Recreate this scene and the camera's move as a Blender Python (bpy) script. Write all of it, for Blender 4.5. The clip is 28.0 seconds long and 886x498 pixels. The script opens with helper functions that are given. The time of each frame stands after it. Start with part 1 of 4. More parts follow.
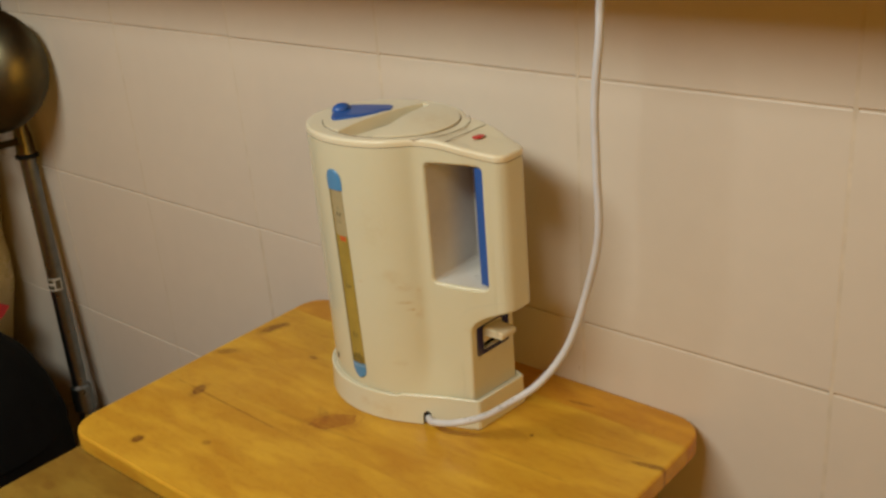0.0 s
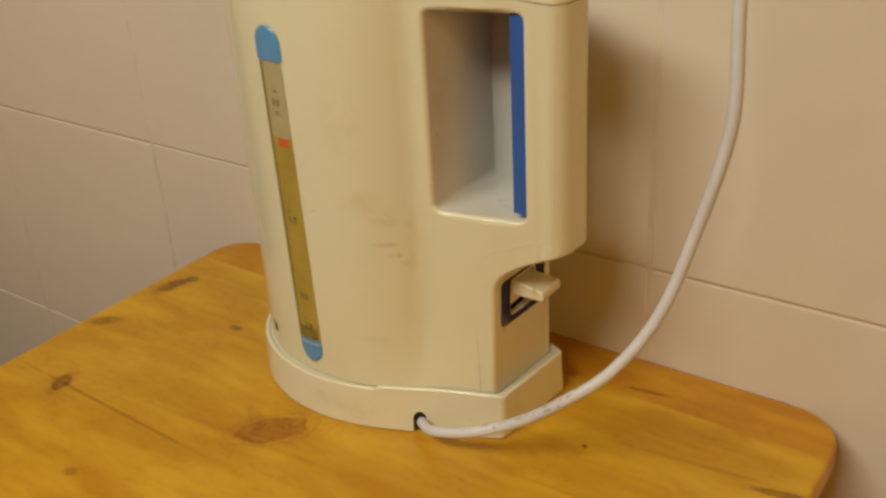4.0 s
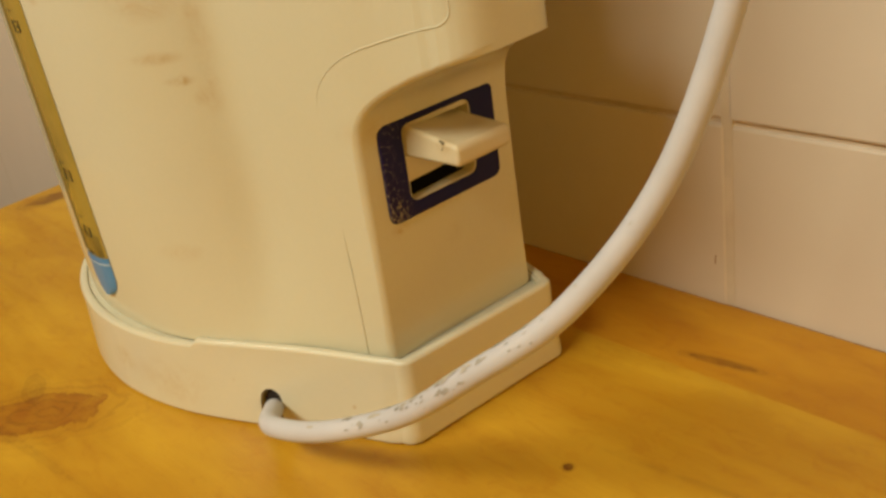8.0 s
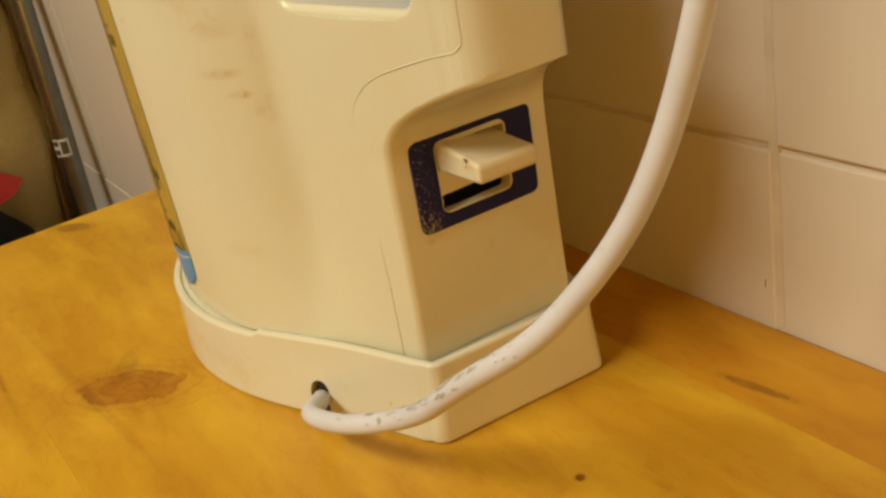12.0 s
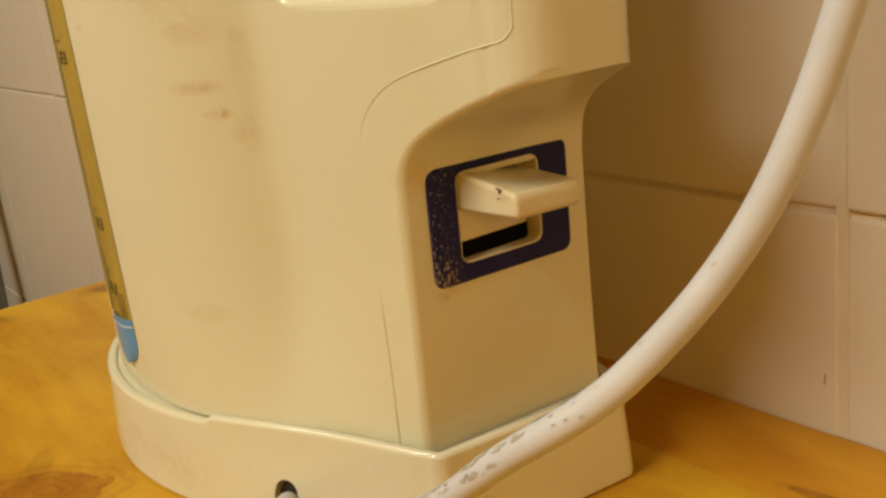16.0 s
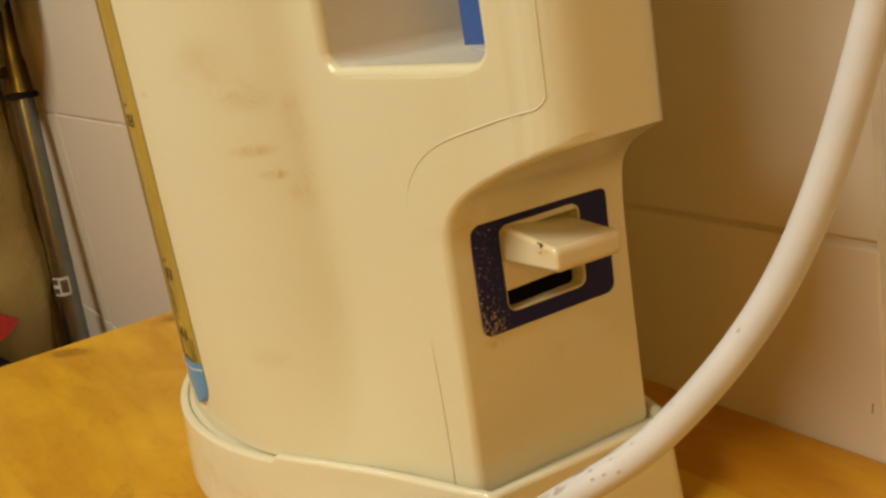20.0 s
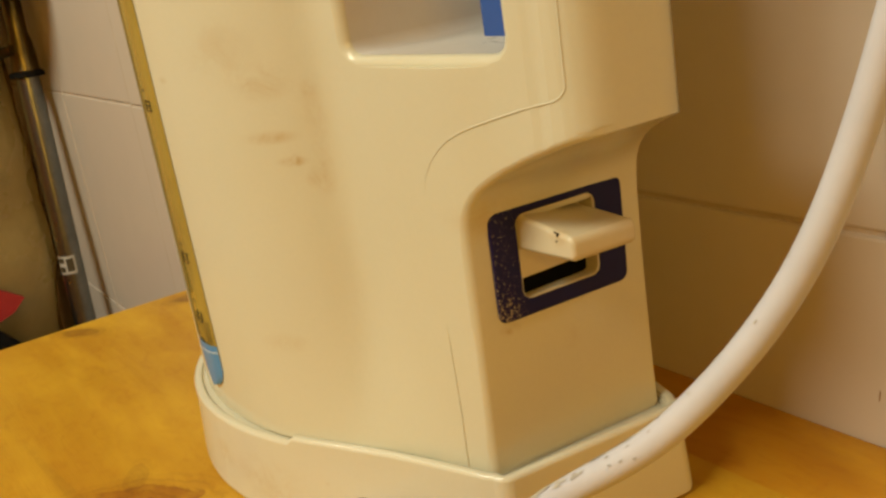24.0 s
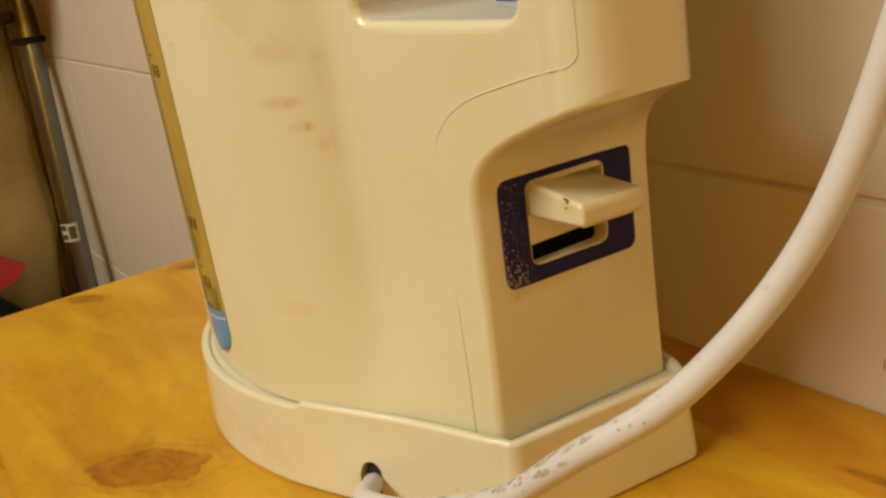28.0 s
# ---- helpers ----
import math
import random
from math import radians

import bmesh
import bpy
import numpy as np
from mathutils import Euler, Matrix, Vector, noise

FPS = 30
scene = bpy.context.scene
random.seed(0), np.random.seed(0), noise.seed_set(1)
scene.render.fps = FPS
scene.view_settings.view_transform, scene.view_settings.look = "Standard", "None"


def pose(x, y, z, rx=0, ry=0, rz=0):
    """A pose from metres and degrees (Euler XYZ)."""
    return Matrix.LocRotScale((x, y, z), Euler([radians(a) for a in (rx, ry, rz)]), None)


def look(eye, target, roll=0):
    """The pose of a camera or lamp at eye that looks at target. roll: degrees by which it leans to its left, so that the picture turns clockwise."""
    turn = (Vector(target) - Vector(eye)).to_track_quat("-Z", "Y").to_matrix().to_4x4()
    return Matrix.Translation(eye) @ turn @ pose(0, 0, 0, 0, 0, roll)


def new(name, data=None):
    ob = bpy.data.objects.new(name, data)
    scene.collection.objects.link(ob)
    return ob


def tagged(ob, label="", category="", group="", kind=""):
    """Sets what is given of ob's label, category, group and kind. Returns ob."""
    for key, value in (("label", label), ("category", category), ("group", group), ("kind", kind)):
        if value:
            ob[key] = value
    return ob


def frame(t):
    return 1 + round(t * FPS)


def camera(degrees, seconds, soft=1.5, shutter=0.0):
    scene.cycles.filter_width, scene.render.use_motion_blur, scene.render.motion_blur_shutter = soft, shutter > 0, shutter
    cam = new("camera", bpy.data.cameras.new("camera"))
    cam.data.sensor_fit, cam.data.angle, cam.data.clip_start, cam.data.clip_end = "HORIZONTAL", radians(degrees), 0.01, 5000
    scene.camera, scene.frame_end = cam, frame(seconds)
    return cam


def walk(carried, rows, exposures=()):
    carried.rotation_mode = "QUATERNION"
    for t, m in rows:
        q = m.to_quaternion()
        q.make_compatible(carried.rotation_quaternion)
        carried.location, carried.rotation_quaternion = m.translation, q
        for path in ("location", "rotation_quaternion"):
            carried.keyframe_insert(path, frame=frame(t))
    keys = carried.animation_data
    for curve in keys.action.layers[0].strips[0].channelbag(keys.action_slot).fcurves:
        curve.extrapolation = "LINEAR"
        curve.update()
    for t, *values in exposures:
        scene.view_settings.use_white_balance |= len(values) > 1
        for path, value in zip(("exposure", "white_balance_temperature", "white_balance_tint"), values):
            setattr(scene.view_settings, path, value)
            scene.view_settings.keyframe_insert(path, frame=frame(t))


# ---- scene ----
cam = camera(47.13, 28.0, soft=2.7, shutter=0.5)
PATH = [
    (0, (0.4040, -0.6104, 0.4410), (0.2811, -0.4736, 0.3623), -4.72),
    (0.5, (0.4035, -0.6070, 0.4412), (0.2811, -0.4707, 0.3608), -4.85),
    (1, (0.4005, -0.6045, 0.4382), (0.2778, -0.4683, 0.3582), -4.41),
    (1.5, (0.3904, -0.5992, 0.4344), (0.2678, -0.4632, 0.3539), -4.67),
    (2, (0.3621, -0.5690, 0.4116), (0.2388, -0.4346, 0.3297), -4.54),
    (2.5, (0.3168, -0.5374, 0.4001), (0.1984, -0.3999, 0.3158), -4.27),
    (4.5, (0.1760, -0.3989, 0.2809), (0.0702, -0.2563, 0.1888), -3.44),
    (5, (0.1652, -0.3487, 0.2452), (0.0498, -0.2159, 0.1501), -4.66),
    (5.5, (0.1391, -0.3381, 0.2083), (0.0356, -0.1926, 0.1183), -4.48),
    (6, (0.1104, -0.3260, 0.1948), (0.0105, -0.1799, 0.1017), -5.24),
    (6.5, (0.1052, -0.3153, 0.1922), (-0.0002, -0.1724, 0.1001), -5.15),
    (7, (0.1139, -0.2632, 0.1855), (-0.0051, -0.1326, 0.0919), -6.24),
    (7.5, (0.1286, -0.2395, 0.1682), (-0.0009, -0.1192, 0.0747), -9.11),
    (8, (0.1428, -0.2286, 0.1626), (0.0066, -0.1129, 0.0729), -9.37),
    (8.5, (0.1490, -0.2100, 0.1613), (0.0005, -0.1061, 0.0770), -9.61),
    (9, (0.1599, -0.2090, 0.1617), (0.0069, -0.1126, 0.0762), -10.97),
    (9.5, (0.1695, -0.2071, 0.1626), (0.0150, -0.1124, 0.0779), -12.02),
    (10, (0.1719, -0.2055, 0.1625), (0.0168, -0.1119, 0.0777), -11.37),
    (10.5, (0.1725, -0.2068, 0.1646), (0.0163, -0.1145, 0.0805), -11.16),
    (11, (0.1724, -0.2081, 0.1639), (0.0158, -0.1173, 0.0788), -11.38),
    (11.5, (0.1743, -0.2070, 0.1654), (0.0176, -0.1167, 0.0799), -11.11),
    (13.5, (0.1730, -0.2093, 0.1679), (0.0145, -0.1191, 0.0859), -10.65),
    (14, (0.1682, -0.2131, 0.1741), (0.0114, -0.1202, 0.0916), -9.18),
    (14.5, (0.1509, -0.2321, 0.1764), (0.0001, -0.1310, 0.0926), -8.14),
    (15, (0.1572, -0.2240, 0.1516), (0.0019, -0.1208, 0.0791), -8.31),
    (15.5, (0.1312, -0.2060, 0.1267), (-0.0261, -0.0963, 0.0699), -7.84),
    (16, (0.1295, -0.2073, 0.1268), (-0.0265, -0.0957, 0.0701), -6.57),
    (16.5, (0.1344, -0.2090, 0.1261), (-0.0236, -0.0996, 0.0707), -7.66),
    (17, (0.1370, -0.2055, 0.1342), (-0.0224, -0.0987, 0.0778), -8.24),
    (17.5, (0.1386, -0.2042, 0.1375), (-0.0221, -0.0996, 0.0805), -8.91),
    (18, (0.1389, -0.2055, 0.1380), (-0.0224, -0.1018, 0.0810), -9.10),
    (18.5, (0.1386, -0.2062, 0.1384), (-0.0236, -0.1036, 0.0822), -9.59),
    (19, (0.1381, -0.2064, 0.1386), (-0.0246, -0.1044, 0.0828), -9.56),
    (19.5, (0.1379, -0.2064, 0.1409), (-0.0255, -0.1055, 0.0850), -9.50),
    (20, (0.1385, -0.2065, 0.1404), (-0.0249, -0.1056, 0.0848), -9.35),
    (20.5, (0.1383, -0.2063, 0.1411), (-0.0249, -0.1049, 0.0853), -9.43),
    (21, (0.1388, -0.2062, 0.1405), (-0.0243, -0.1049, 0.0847), -9.31),
    (21.5, (0.1394, -0.2075, 0.1405), (-0.0235, -0.1064, 0.0835), -9.38),
    (22, (0.1398, -0.2080, 0.1401), (-0.0229, -0.1072, 0.0819), -8.97),
    (22.5, (0.1394, -0.2088, 0.1413), (-0.0233, -0.1087, 0.0822), -8.99),
    (24.5, (0.1387, -0.2106, 0.1435), (-0.0243, -0.1113, 0.0839), -8.98),
    (25, (0.1389, -0.2108, 0.1430), (-0.0244, -0.1122, 0.0829), -9.05),
    (25.5, (0.1389, -0.2110, 0.1429), (-0.0244, -0.1128, 0.0821), -9.14),
    (26, (0.1388, -0.2104, 0.1436), (-0.0243, -0.1124, 0.0820), -9.26),
    (26.5, (0.1386, -0.2111, 0.1430), (-0.0238, -0.1126, 0.0802), -8.59),
    (27, (0.1386, -0.2113, 0.1424), (-0.0229, -0.1126, 0.0777), -8.56),
    (27.5, (0.1380, -0.2116, 0.1425), (-0.0236, -0.1135, 0.0771), -8.55),
    (28, (0.1382, -0.2126, 0.1430), (-0.0236, -0.1146, 0.0782), -8.74),
]
EXPOSURES = [(0.0, -0.64, 5700, 10), (2.5, -0.64, 5700, 10), (5.0, -0.58, 6400, 9), (6.0, -0.54, 6400, 9), (7.0, -0.52, 6300, 8), (8.0, -0.38, 6300, 8), (11.0, -0.24, 6300, 8), (15.0, -0.29, 6300, 8), (18.0, -0.28, 6300, 8), (28.0, -0.27, 6300, 8)]
walk(cam, [(t, look(eye, target, roll)) for t, eye, target, roll in PATH], EXPOSURES)

# ---- world and light ----
world = bpy.data.worlds.new("world")
scene.world = world
world.use_nodes = True
world.node_tree.nodes["Background"].inputs[0].default_value = (1.0, 0.85, 0.65, 1)
world.node_tree.nodes["Background"].inputs[1].default_value = 0.03


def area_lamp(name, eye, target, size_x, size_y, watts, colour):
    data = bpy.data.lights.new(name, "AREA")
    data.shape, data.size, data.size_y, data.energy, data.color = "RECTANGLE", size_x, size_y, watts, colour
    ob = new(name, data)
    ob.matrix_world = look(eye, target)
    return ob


area_lamp("strip_lamp", (-0.15, -0.98, 1.00), (-0.12, -0.1, 0.05), 0.80, 0.20, 21.6, (1.0, 0.945, 0.725))
# Unseen warm fill added on the right to brighten the shaded faces.
area_lamp("warm_fill", (1.46, -0.85, 0.58), (-0.05, -0.07, 0.05), 0.7, 0.7, 11.3, (1.0, 0.52, 0.06))


# ---- materials ----
def node(tree, kind, x=0, y=0, **values):
    n = tree.nodes.new(kind)
    n.location = (x, y)
    for key, value in values.items():
        n.inputs[key.replace("_", " ")].default_value = value
    return n


def mixed(tree, fac, a, b, blend="MIX"):
    """A colour mix node; fac, a and b are sockets or values."""
    n = tree.nodes.new("ShaderNodeMix")
    n.data_type, n.blend_type = "RGBA", blend
    for i, v in ((0, fac), (6, a), (7, b)):
        if isinstance(v, bpy.types.NodeSocket):
            tree.links.new(v, n.inputs[i])
        else:
            n.inputs[i].default_value = v
    return n.outputs[2]


def ramp(tree, fac, stops, soft=False):
    n = tree.nodes.new("ShaderNodeValToRGB")
    n.color_ramp.interpolation = "EASE" if soft else "LINEAR"
    while len(n.color_ramp.elements) < len(stops):
        n.color_ramp.elements.new(0.5)
    for e, (at, colour) in zip(n.color_ramp.elements, stops):
        e.position = at
        e.color = colour if len(colour) == 4 else (*colour, 1)
    tree.links.new(fac, n.inputs[0])
    return n.outputs[0]


def grey(v):
    return (v, v, v, 1)


def coords(tree, scale=(1, 1, 1)):
    tc, mp = tree.nodes.new("ShaderNodeTexCoord"), tree.nodes.new("ShaderNodeMapping")
    mp.inputs["Scale"].default_value = scale
    tree.links.new(tc.outputs["Object"], mp.inputs["Vector"])
    return mp.outputs[0]


def noise_of(tree, vector, scale, detail=3.0, rough=0.55, distort=0.0):
    n = tree.nodes.new("ShaderNodeTexNoise")
    for key, v in (("Scale", scale), ("Detail", detail), ("Roughness", rough), ("Distortion", distort)):
        n.inputs[key].default_value = v
    tree.links.new(vector, n.inputs["Vector"])
    return n.outputs["Fac"]


def surface(name, colour, rough=0.4, metal=0.0, vary=0.12, scale=30.0, fine=400.0, bump=0.02, tint=None, coat=0.0, rand=0.0, spec=0.5):
    """A plain material with variation at two scales, uneven gloss and fine relief."""
    m = bpy.data.materials.new(name)
    m.use_nodes = True
    tree = m.node_tree
    bsdf = tree.nodes["Principled BSDF"]
    v = coords(tree)
    big, small = noise_of(tree, v, scale, 4), noise_of(tree, v, fine, 2)
    dark = tint or tuple(c * (1 - vary * 2.2) for c in colour)
    c = mixed(tree, ramp(tree, big, [(0.2, grey(0)), (0.85, grey(1))], True), (*colour, 1), (*dark, 1))
    c = mixed(tree, ramp(tree, small, [(0.3, grey(0)), (0.8, grey(vary))]), c, (*[k * 0.5 for k in colour], 1))
    if rand:
        info = tree.nodes.new("ShaderNodeObjectInfo")
        c = mixed(tree, ramp(tree, info.outputs["Random"], [(0, grey(0)), (1, grey(rand))]), c, (*[k * 0.6 for k in colour], 1))
    tree.links.new(c, bsdf.inputs["Base Color"])
    r = ramp(tree, big, [(0.15, grey(rough * 0.85)), (0.85, grey(min(1, rough * 1.2)))], True)
    tree.links.new(r, bsdf.inputs["Roughness"])
    bsdf.inputs["Metallic"].default_value = metal
    bsdf.inputs["Specular IOR Level"].default_value = spec
    bsdf.inputs["Coat Weight"].default_value = coat
    if bump:
        b = node(tree, "ShaderNodeBump", Strength=bump, Distance=0.001)
        tree.links.new(small, b.inputs["Height"])
        tree.links.new(b.outputs[0], bsdf.inputs["Normal"])
    return m


def pine(name, knots, pale, deep, streak=1.0):
    """Varnished pine with its grain along x; knots: (x, y, length, width, strength)."""
    m = bpy.data.materials.new(name)
    m.use_nodes = True
    tree = m.node_tree
    bsdf = tree.nodes["Principled BSDF"]
    geo = tree.nodes.new("ShaderNodeNewGeometry")
    place = geo.outputs["Position"]
    info = tree.nodes.new("ShaderNodeObjectInfo")
    shift = tree.nodes.new("ShaderNodeVectorMath")
    shift.operation = "MULTIPLY_ADD"
    tree.links.new(info.outputs["Random"], shift.inputs[0])
    shift.inputs[1].default_value = (3.0, 0.7, 0.0)
    tree.links.new(place, shift.inputs[2])

    def stretched(sx, sy, sz):
        mp = tree.nodes.new("ShaderNodeMapping")
        mp.inputs["Scale"].default_value = (sx, sy, sz)
        tree.links.new(shift.outputs[0], mp.inputs["Vector"])
        return mp.outputs[0]

    wide = noise_of(tree, stretched(5, 26, 26), 1.0, 4, 0.6, 0.8)
    grain = noise_of(tree, stretched(9, 150, 150), 1.0, 5, 0.65, 0.5)
    pores = noise_of(tree, stretched(60, 1400, 1400), 1.0, 2)
    blot = noise_of(tree, stretched(9, 22, 22), 1.0, 4, 0.55, 0.5)
    cloud = noise_of(tree, stretched(16, 46, 46), 1.0, 3, 0.5, 0.4)
    c = mixed(tree, ramp(tree, wide, [(0.3, grey(0)), (0.72, grey(1))]), (*pale, 1), (*deep, 1))
    c = mixed(tree, ramp(tree, grain, [(0.45, grey(0)), (0.74, grey(0.24 * streak))]), c, (deep[0] * 0.72, deep[1] * 0.55, deep[2] * 0.4, 1))
    c = mixed(tree, ramp(tree, blot, [(0.48, grey(0)), (0.78, grey(0.25))]), c, (deep[0] * 0.8, deep[1] * 0.66, deep[2] * 0.5, 1))
    fleck = noise_of(tree, stretched(95, 190, 190), 1.0, 5, 0.7, 0.8)
    c = mixed(tree, ramp(tree, fleck, [(0.50, grey(0)), (0.64, grey(0.36))]), c, (deep[0] * 0.8, deep[1] * 0.62, deep[2] * 0.5, 1))
    c = mixed(tree, ramp(tree, info.outputs["Random"], [(0, grey(0)), (1, grey(0.22))]), c, (deep[0] * 0.85, deep[1] * 0.7, deep[2] * 0.55, 1))
    c = mixed(tree, ramp(tree, cloud, [(0.44, grey(0)), (0.68, grey(0.5))]), c, (min(1, pale[0] * 1.22), pale[1] * 1.28, pale[2] * 1.3, 1))
    wob = noise_of(tree, place, 85.0, 5, 0.62, 0.8)
    patchy = ramp(tree, noise_of(tree, place, 130.0, 4, 0.6), [(0.36, grey(0.65)), (0.58, grey(1))])
    for x, y, length, width, turn, strength in knots:
        mp = tree.nodes.new("ShaderNodeMapping")
        mp.vector_type = "TEXTURE"
        mp.inputs["Location"].default_value = (x, y, 0)
        mp.inputs["Rotation"].default_value = (0, 0, radians(turn))
        mp.inputs["Scale"].default_value = (length, width, 10)
        tree.links.new(place, mp.inputs["Vector"])
        far = tree.nodes.new("ShaderNodeVectorMath")
        far.operation = "LENGTH"
        tree.links.new(mp.outputs[0], far.inputs[0])
        add = tree.nodes.new("ShaderNodeMath")
        add.operation = "MULTIPLY_ADD"
        tree.links.new(wob, add.inputs[0])
        add.inputs[1].default_value = 1.1
        tree.links.new(far.outputs["Value"], add.inputs[2])
        half = tree.nodes.new("ShaderNodeMath")
        half.operation = "MULTIPLY_ADD"
        half.inputs[1].default_value = 0.5
        half.inputs[2].default_value = -0.27
        tree.links.new(add.outputs[0], half.inputs[0])
        big = length > 0.015 and width > 0.005
        core = ramp(tree, half.outputs[0], [(0.12, grey(strength * 0.85)), (0.30, grey(strength * (0.66 if big else 0.9))), (0.41, grey(strength * 0.9)), (0.48, grey(strength * 0.32)), (0.76, grey(0))])
        c = mixed(tree, mixed(tree, 1.0, core, patchy, "MULTIPLY"), c, (0.26, 0.080, 0.007, 1) if big else (0.12, 0.034, 0.005, 1))
        if length > 0.009:
            turns, wave = tree.nodes.new("ShaderNodeMath"), tree.nodes.new("ShaderNodeMath")
            turns.operation, wave.operation = "MULTIPLY", "SINE"
            turns.inputs[1].default_value = 19.0
            tree.links.new(add.outputs[0], turns.inputs[0])
            tree.links.new(turns.outputs[0], wave.inputs[0])
            lines = ramp(tree, wave.outputs[0], [(0.2, grey(0)), (0.9, grey(strength * 0.42))])
            fade = ramp(tree, half.outputs[0], [(0.10, grey(0.9)), (0.40, grey(0.8)), (0.62, grey(0.5)), (1.0, grey(0))])
            c = mixed(tree, mixed(tree, 1.0, mixed(tree, 1.0, lines, fade, "MULTIPLY"), patchy, "MULTIPLY"), c, (0.14, 0.040, 0.005, 1))
    tree.links.new(c, bsdf.inputs["Base Color"])
    tree.links.new(ramp(tree, blot, [(0.3, grey(0.30)), (0.8, grey(0.52))]), bsdf.inputs["Roughness"])
    bsdf.inputs["Specular IOR Level"].default_value = 0.3
    b = node(tree, "ShaderNodeBump", Strength=0.12, Distance=0.001)
    tree.links.new(pores, b.inputs["Height"])
    tree.links.new(b.outputs[0], bsdf.inputs["Normal"])
    return m


def worn_plastic(name, colour, stains, rough=0.16):
    """Old cream plastic, yellowed in clouds, with rubbed brownish marks: (x, y, z, size_x, size_z, strength)."""
    m = surface(name, colour, rough, vary=0.04, scale=11.0, fine=900.0, bump=0.03, tint=(colour[0] * 0.985, colour[1] * 0.96, colour[2] * 0.90))
    tree = m.node_tree
    bsdf = tree.nodes["Principled BSDF"]
    c = bsdf.inputs["Base Color"].links[0].from_socket
    geo = tree.nodes.new("ShaderNodeNewGeometry")
    bsdf.inputs["Subsurface Weight"].default_value = 0.2
    bsdf.inputs["Subsurface Radius"].default_value = (1.0, 0.9, 0.8)
    bsdf.inputs["Subsurface Scale"].default_value = 0.004
    rub = noise_of(tree, geo.outputs["Position"], 120.0, 5, 0.7, 0.6)
    for x, y, z, sx, sz, strength in stains:
        mp = tree.nodes.new("ShaderNodeMapping")
        mp.vector_type = "TEXTURE"
        mp.inputs["Location"].default_value = (x, y, z)
        mp.inputs["Scale"].default_value = (sx, max(sx, sz), sz)
        tree.links.new(geo.outputs["Position"], mp.inputs["Vector"])
        far = tree.nodes.new("ShaderNodeVectorMath")
        far.operation = "LENGTH"
        tree.links.new(mp.outputs[0], far.inputs[0])
        mask = ramp(tree, far.outputs["Value"], [(0.1, grey(1)), (1.0, grey(0))], True)
        spots = ramp(tree, rub, [(0.30, grey(0)), (0.75, grey(strength))], True)
        both = mixed(tree, 1.0, mask, spots, "MULTIPLY")
        c = mixed(tree, both, c, (colour[0] * 0.72, colour[1] * 0.50, colour[2] * 0.26, 1))
    tree.links.new(c, bsdf.inputs["Base Color"])
    return m


CREAM = (0.597, 0.577, 0.438)
M_BODY = worn_plastic("cream_plastic", CREAM, [
    (-0.080, -0.113, 0.0972, 0.0055, 0.0018, 0.9), (-0.0785, -0.113, 0.0975, 0.002, 0.0022, 1.0), (-0.084, -0.1155, 0.1032, 0.010, 0.0022, 0.75), (-0.0735, -0.110, 0.0945, 0.003, 0.009, 0.5), (-0.0735, -0.110, 0.1137, 0.0022, 0.0030, 0.6),
    (-0.083, -0.116, 0.1165, 0.011, 0.006, 0.55), (-0.092, -0.121, 0.124, 0.016, 0.010, 0.28), (-0.116, -0.128, 0.118, 0.0035, 0.0014, 0.5), (-0.0755, -0.111, 0.0925, 0.003, 0.003, 0.5),
    (-0.073, -0.110, 0.108, 0.004, 0.012, 0.3), (-0.100, -0.125, 0.165, 0.022, 0.03, 0.15), (-0.090, -0.120, 0.050, 0.010, 0.004, 0.4), (-0.0345, -0.0905, 0.0572, 0.0035, 0.0022, 0.7),
    (-0.034, -0.093, 0.085, 0.012, 0.006, 0.35), (-0.036, -0.062, 0.048, 0.004, 0.010, 0.35), (-0.0355, -0.056, 0.040, 0.003, 0.007, 0.5), (-0.0352, -0.074, 0.050, 0.004, 0.005, 0.3), (-0.0345, -0.0895, 0.0570, 0.003, 0.0015, 0.9)])
M_BASE = worn_plastic("base_plastic", (0.612, 0.592, 0.470), [(-0.10, -0.13, 0.010, 0.02, 0.01, 0.4), (-0.03, -0.09, 0.012, 0.006, 0.01, 0.3), (-0.079, -0.1225, 0.014, 0.0010, 0.0008, 1.0), (-0.045, -0.108, 0.010, 0.0010, 0.0010, 1.0), (-0.122, -0.134, 0.012, 0.008, 0.006, 0.5)])
# Jug's cream made lighter: the top's stronger light is in the colour.
M_LID = worn_plastic("lit_lid_plastic", (0.68, 0.635, 0.49), [(-0.08, -0.07, 0.232, 0.03, 0.02, 0.3)], 0.32)
M_LEVER = worn_plastic("lever_plastic", (0.60, 0.545, 0.395), [(-0.02, -0.085, 0.08, 0.004, 0.004, 0.5)], 0.22)
M_INNER = surface("pale_inner_plastic", (0.60, 0.578, 0.535), 0.3, vary=0.05, scale=40)
M_BLUE = surface("blue_plastic", (0.028, 0.100, 0.39), 0.35, vary=0.08)
M_NAVY = surface("navy_plate", (0.010, 0.009, 0.075), 0.5, vary=0.1, spec=0.2)
M_RIDGE = surface("cream_ridge", CREAM, 0.25, vary=0.05, scale=40)
# Dark grey that stands for the shade inside the cord hole.
M_HOLE = surface("hole_shade_grey", (0.045, 0.038, 0.035), 0.8, vary=0.1, spec=0.05)
# Brown for the shadow line behind the board and for tile dirt.
M_SHADE_GRIME = surface("brown_shade_and_grime", (0.36, 0.20, 0.08), 0.8, vary=0.2, scale=200)
M_SEAM = surface("seam_shadow", (0.30, 0.25, 0.18), 0.6, vary=0.1)


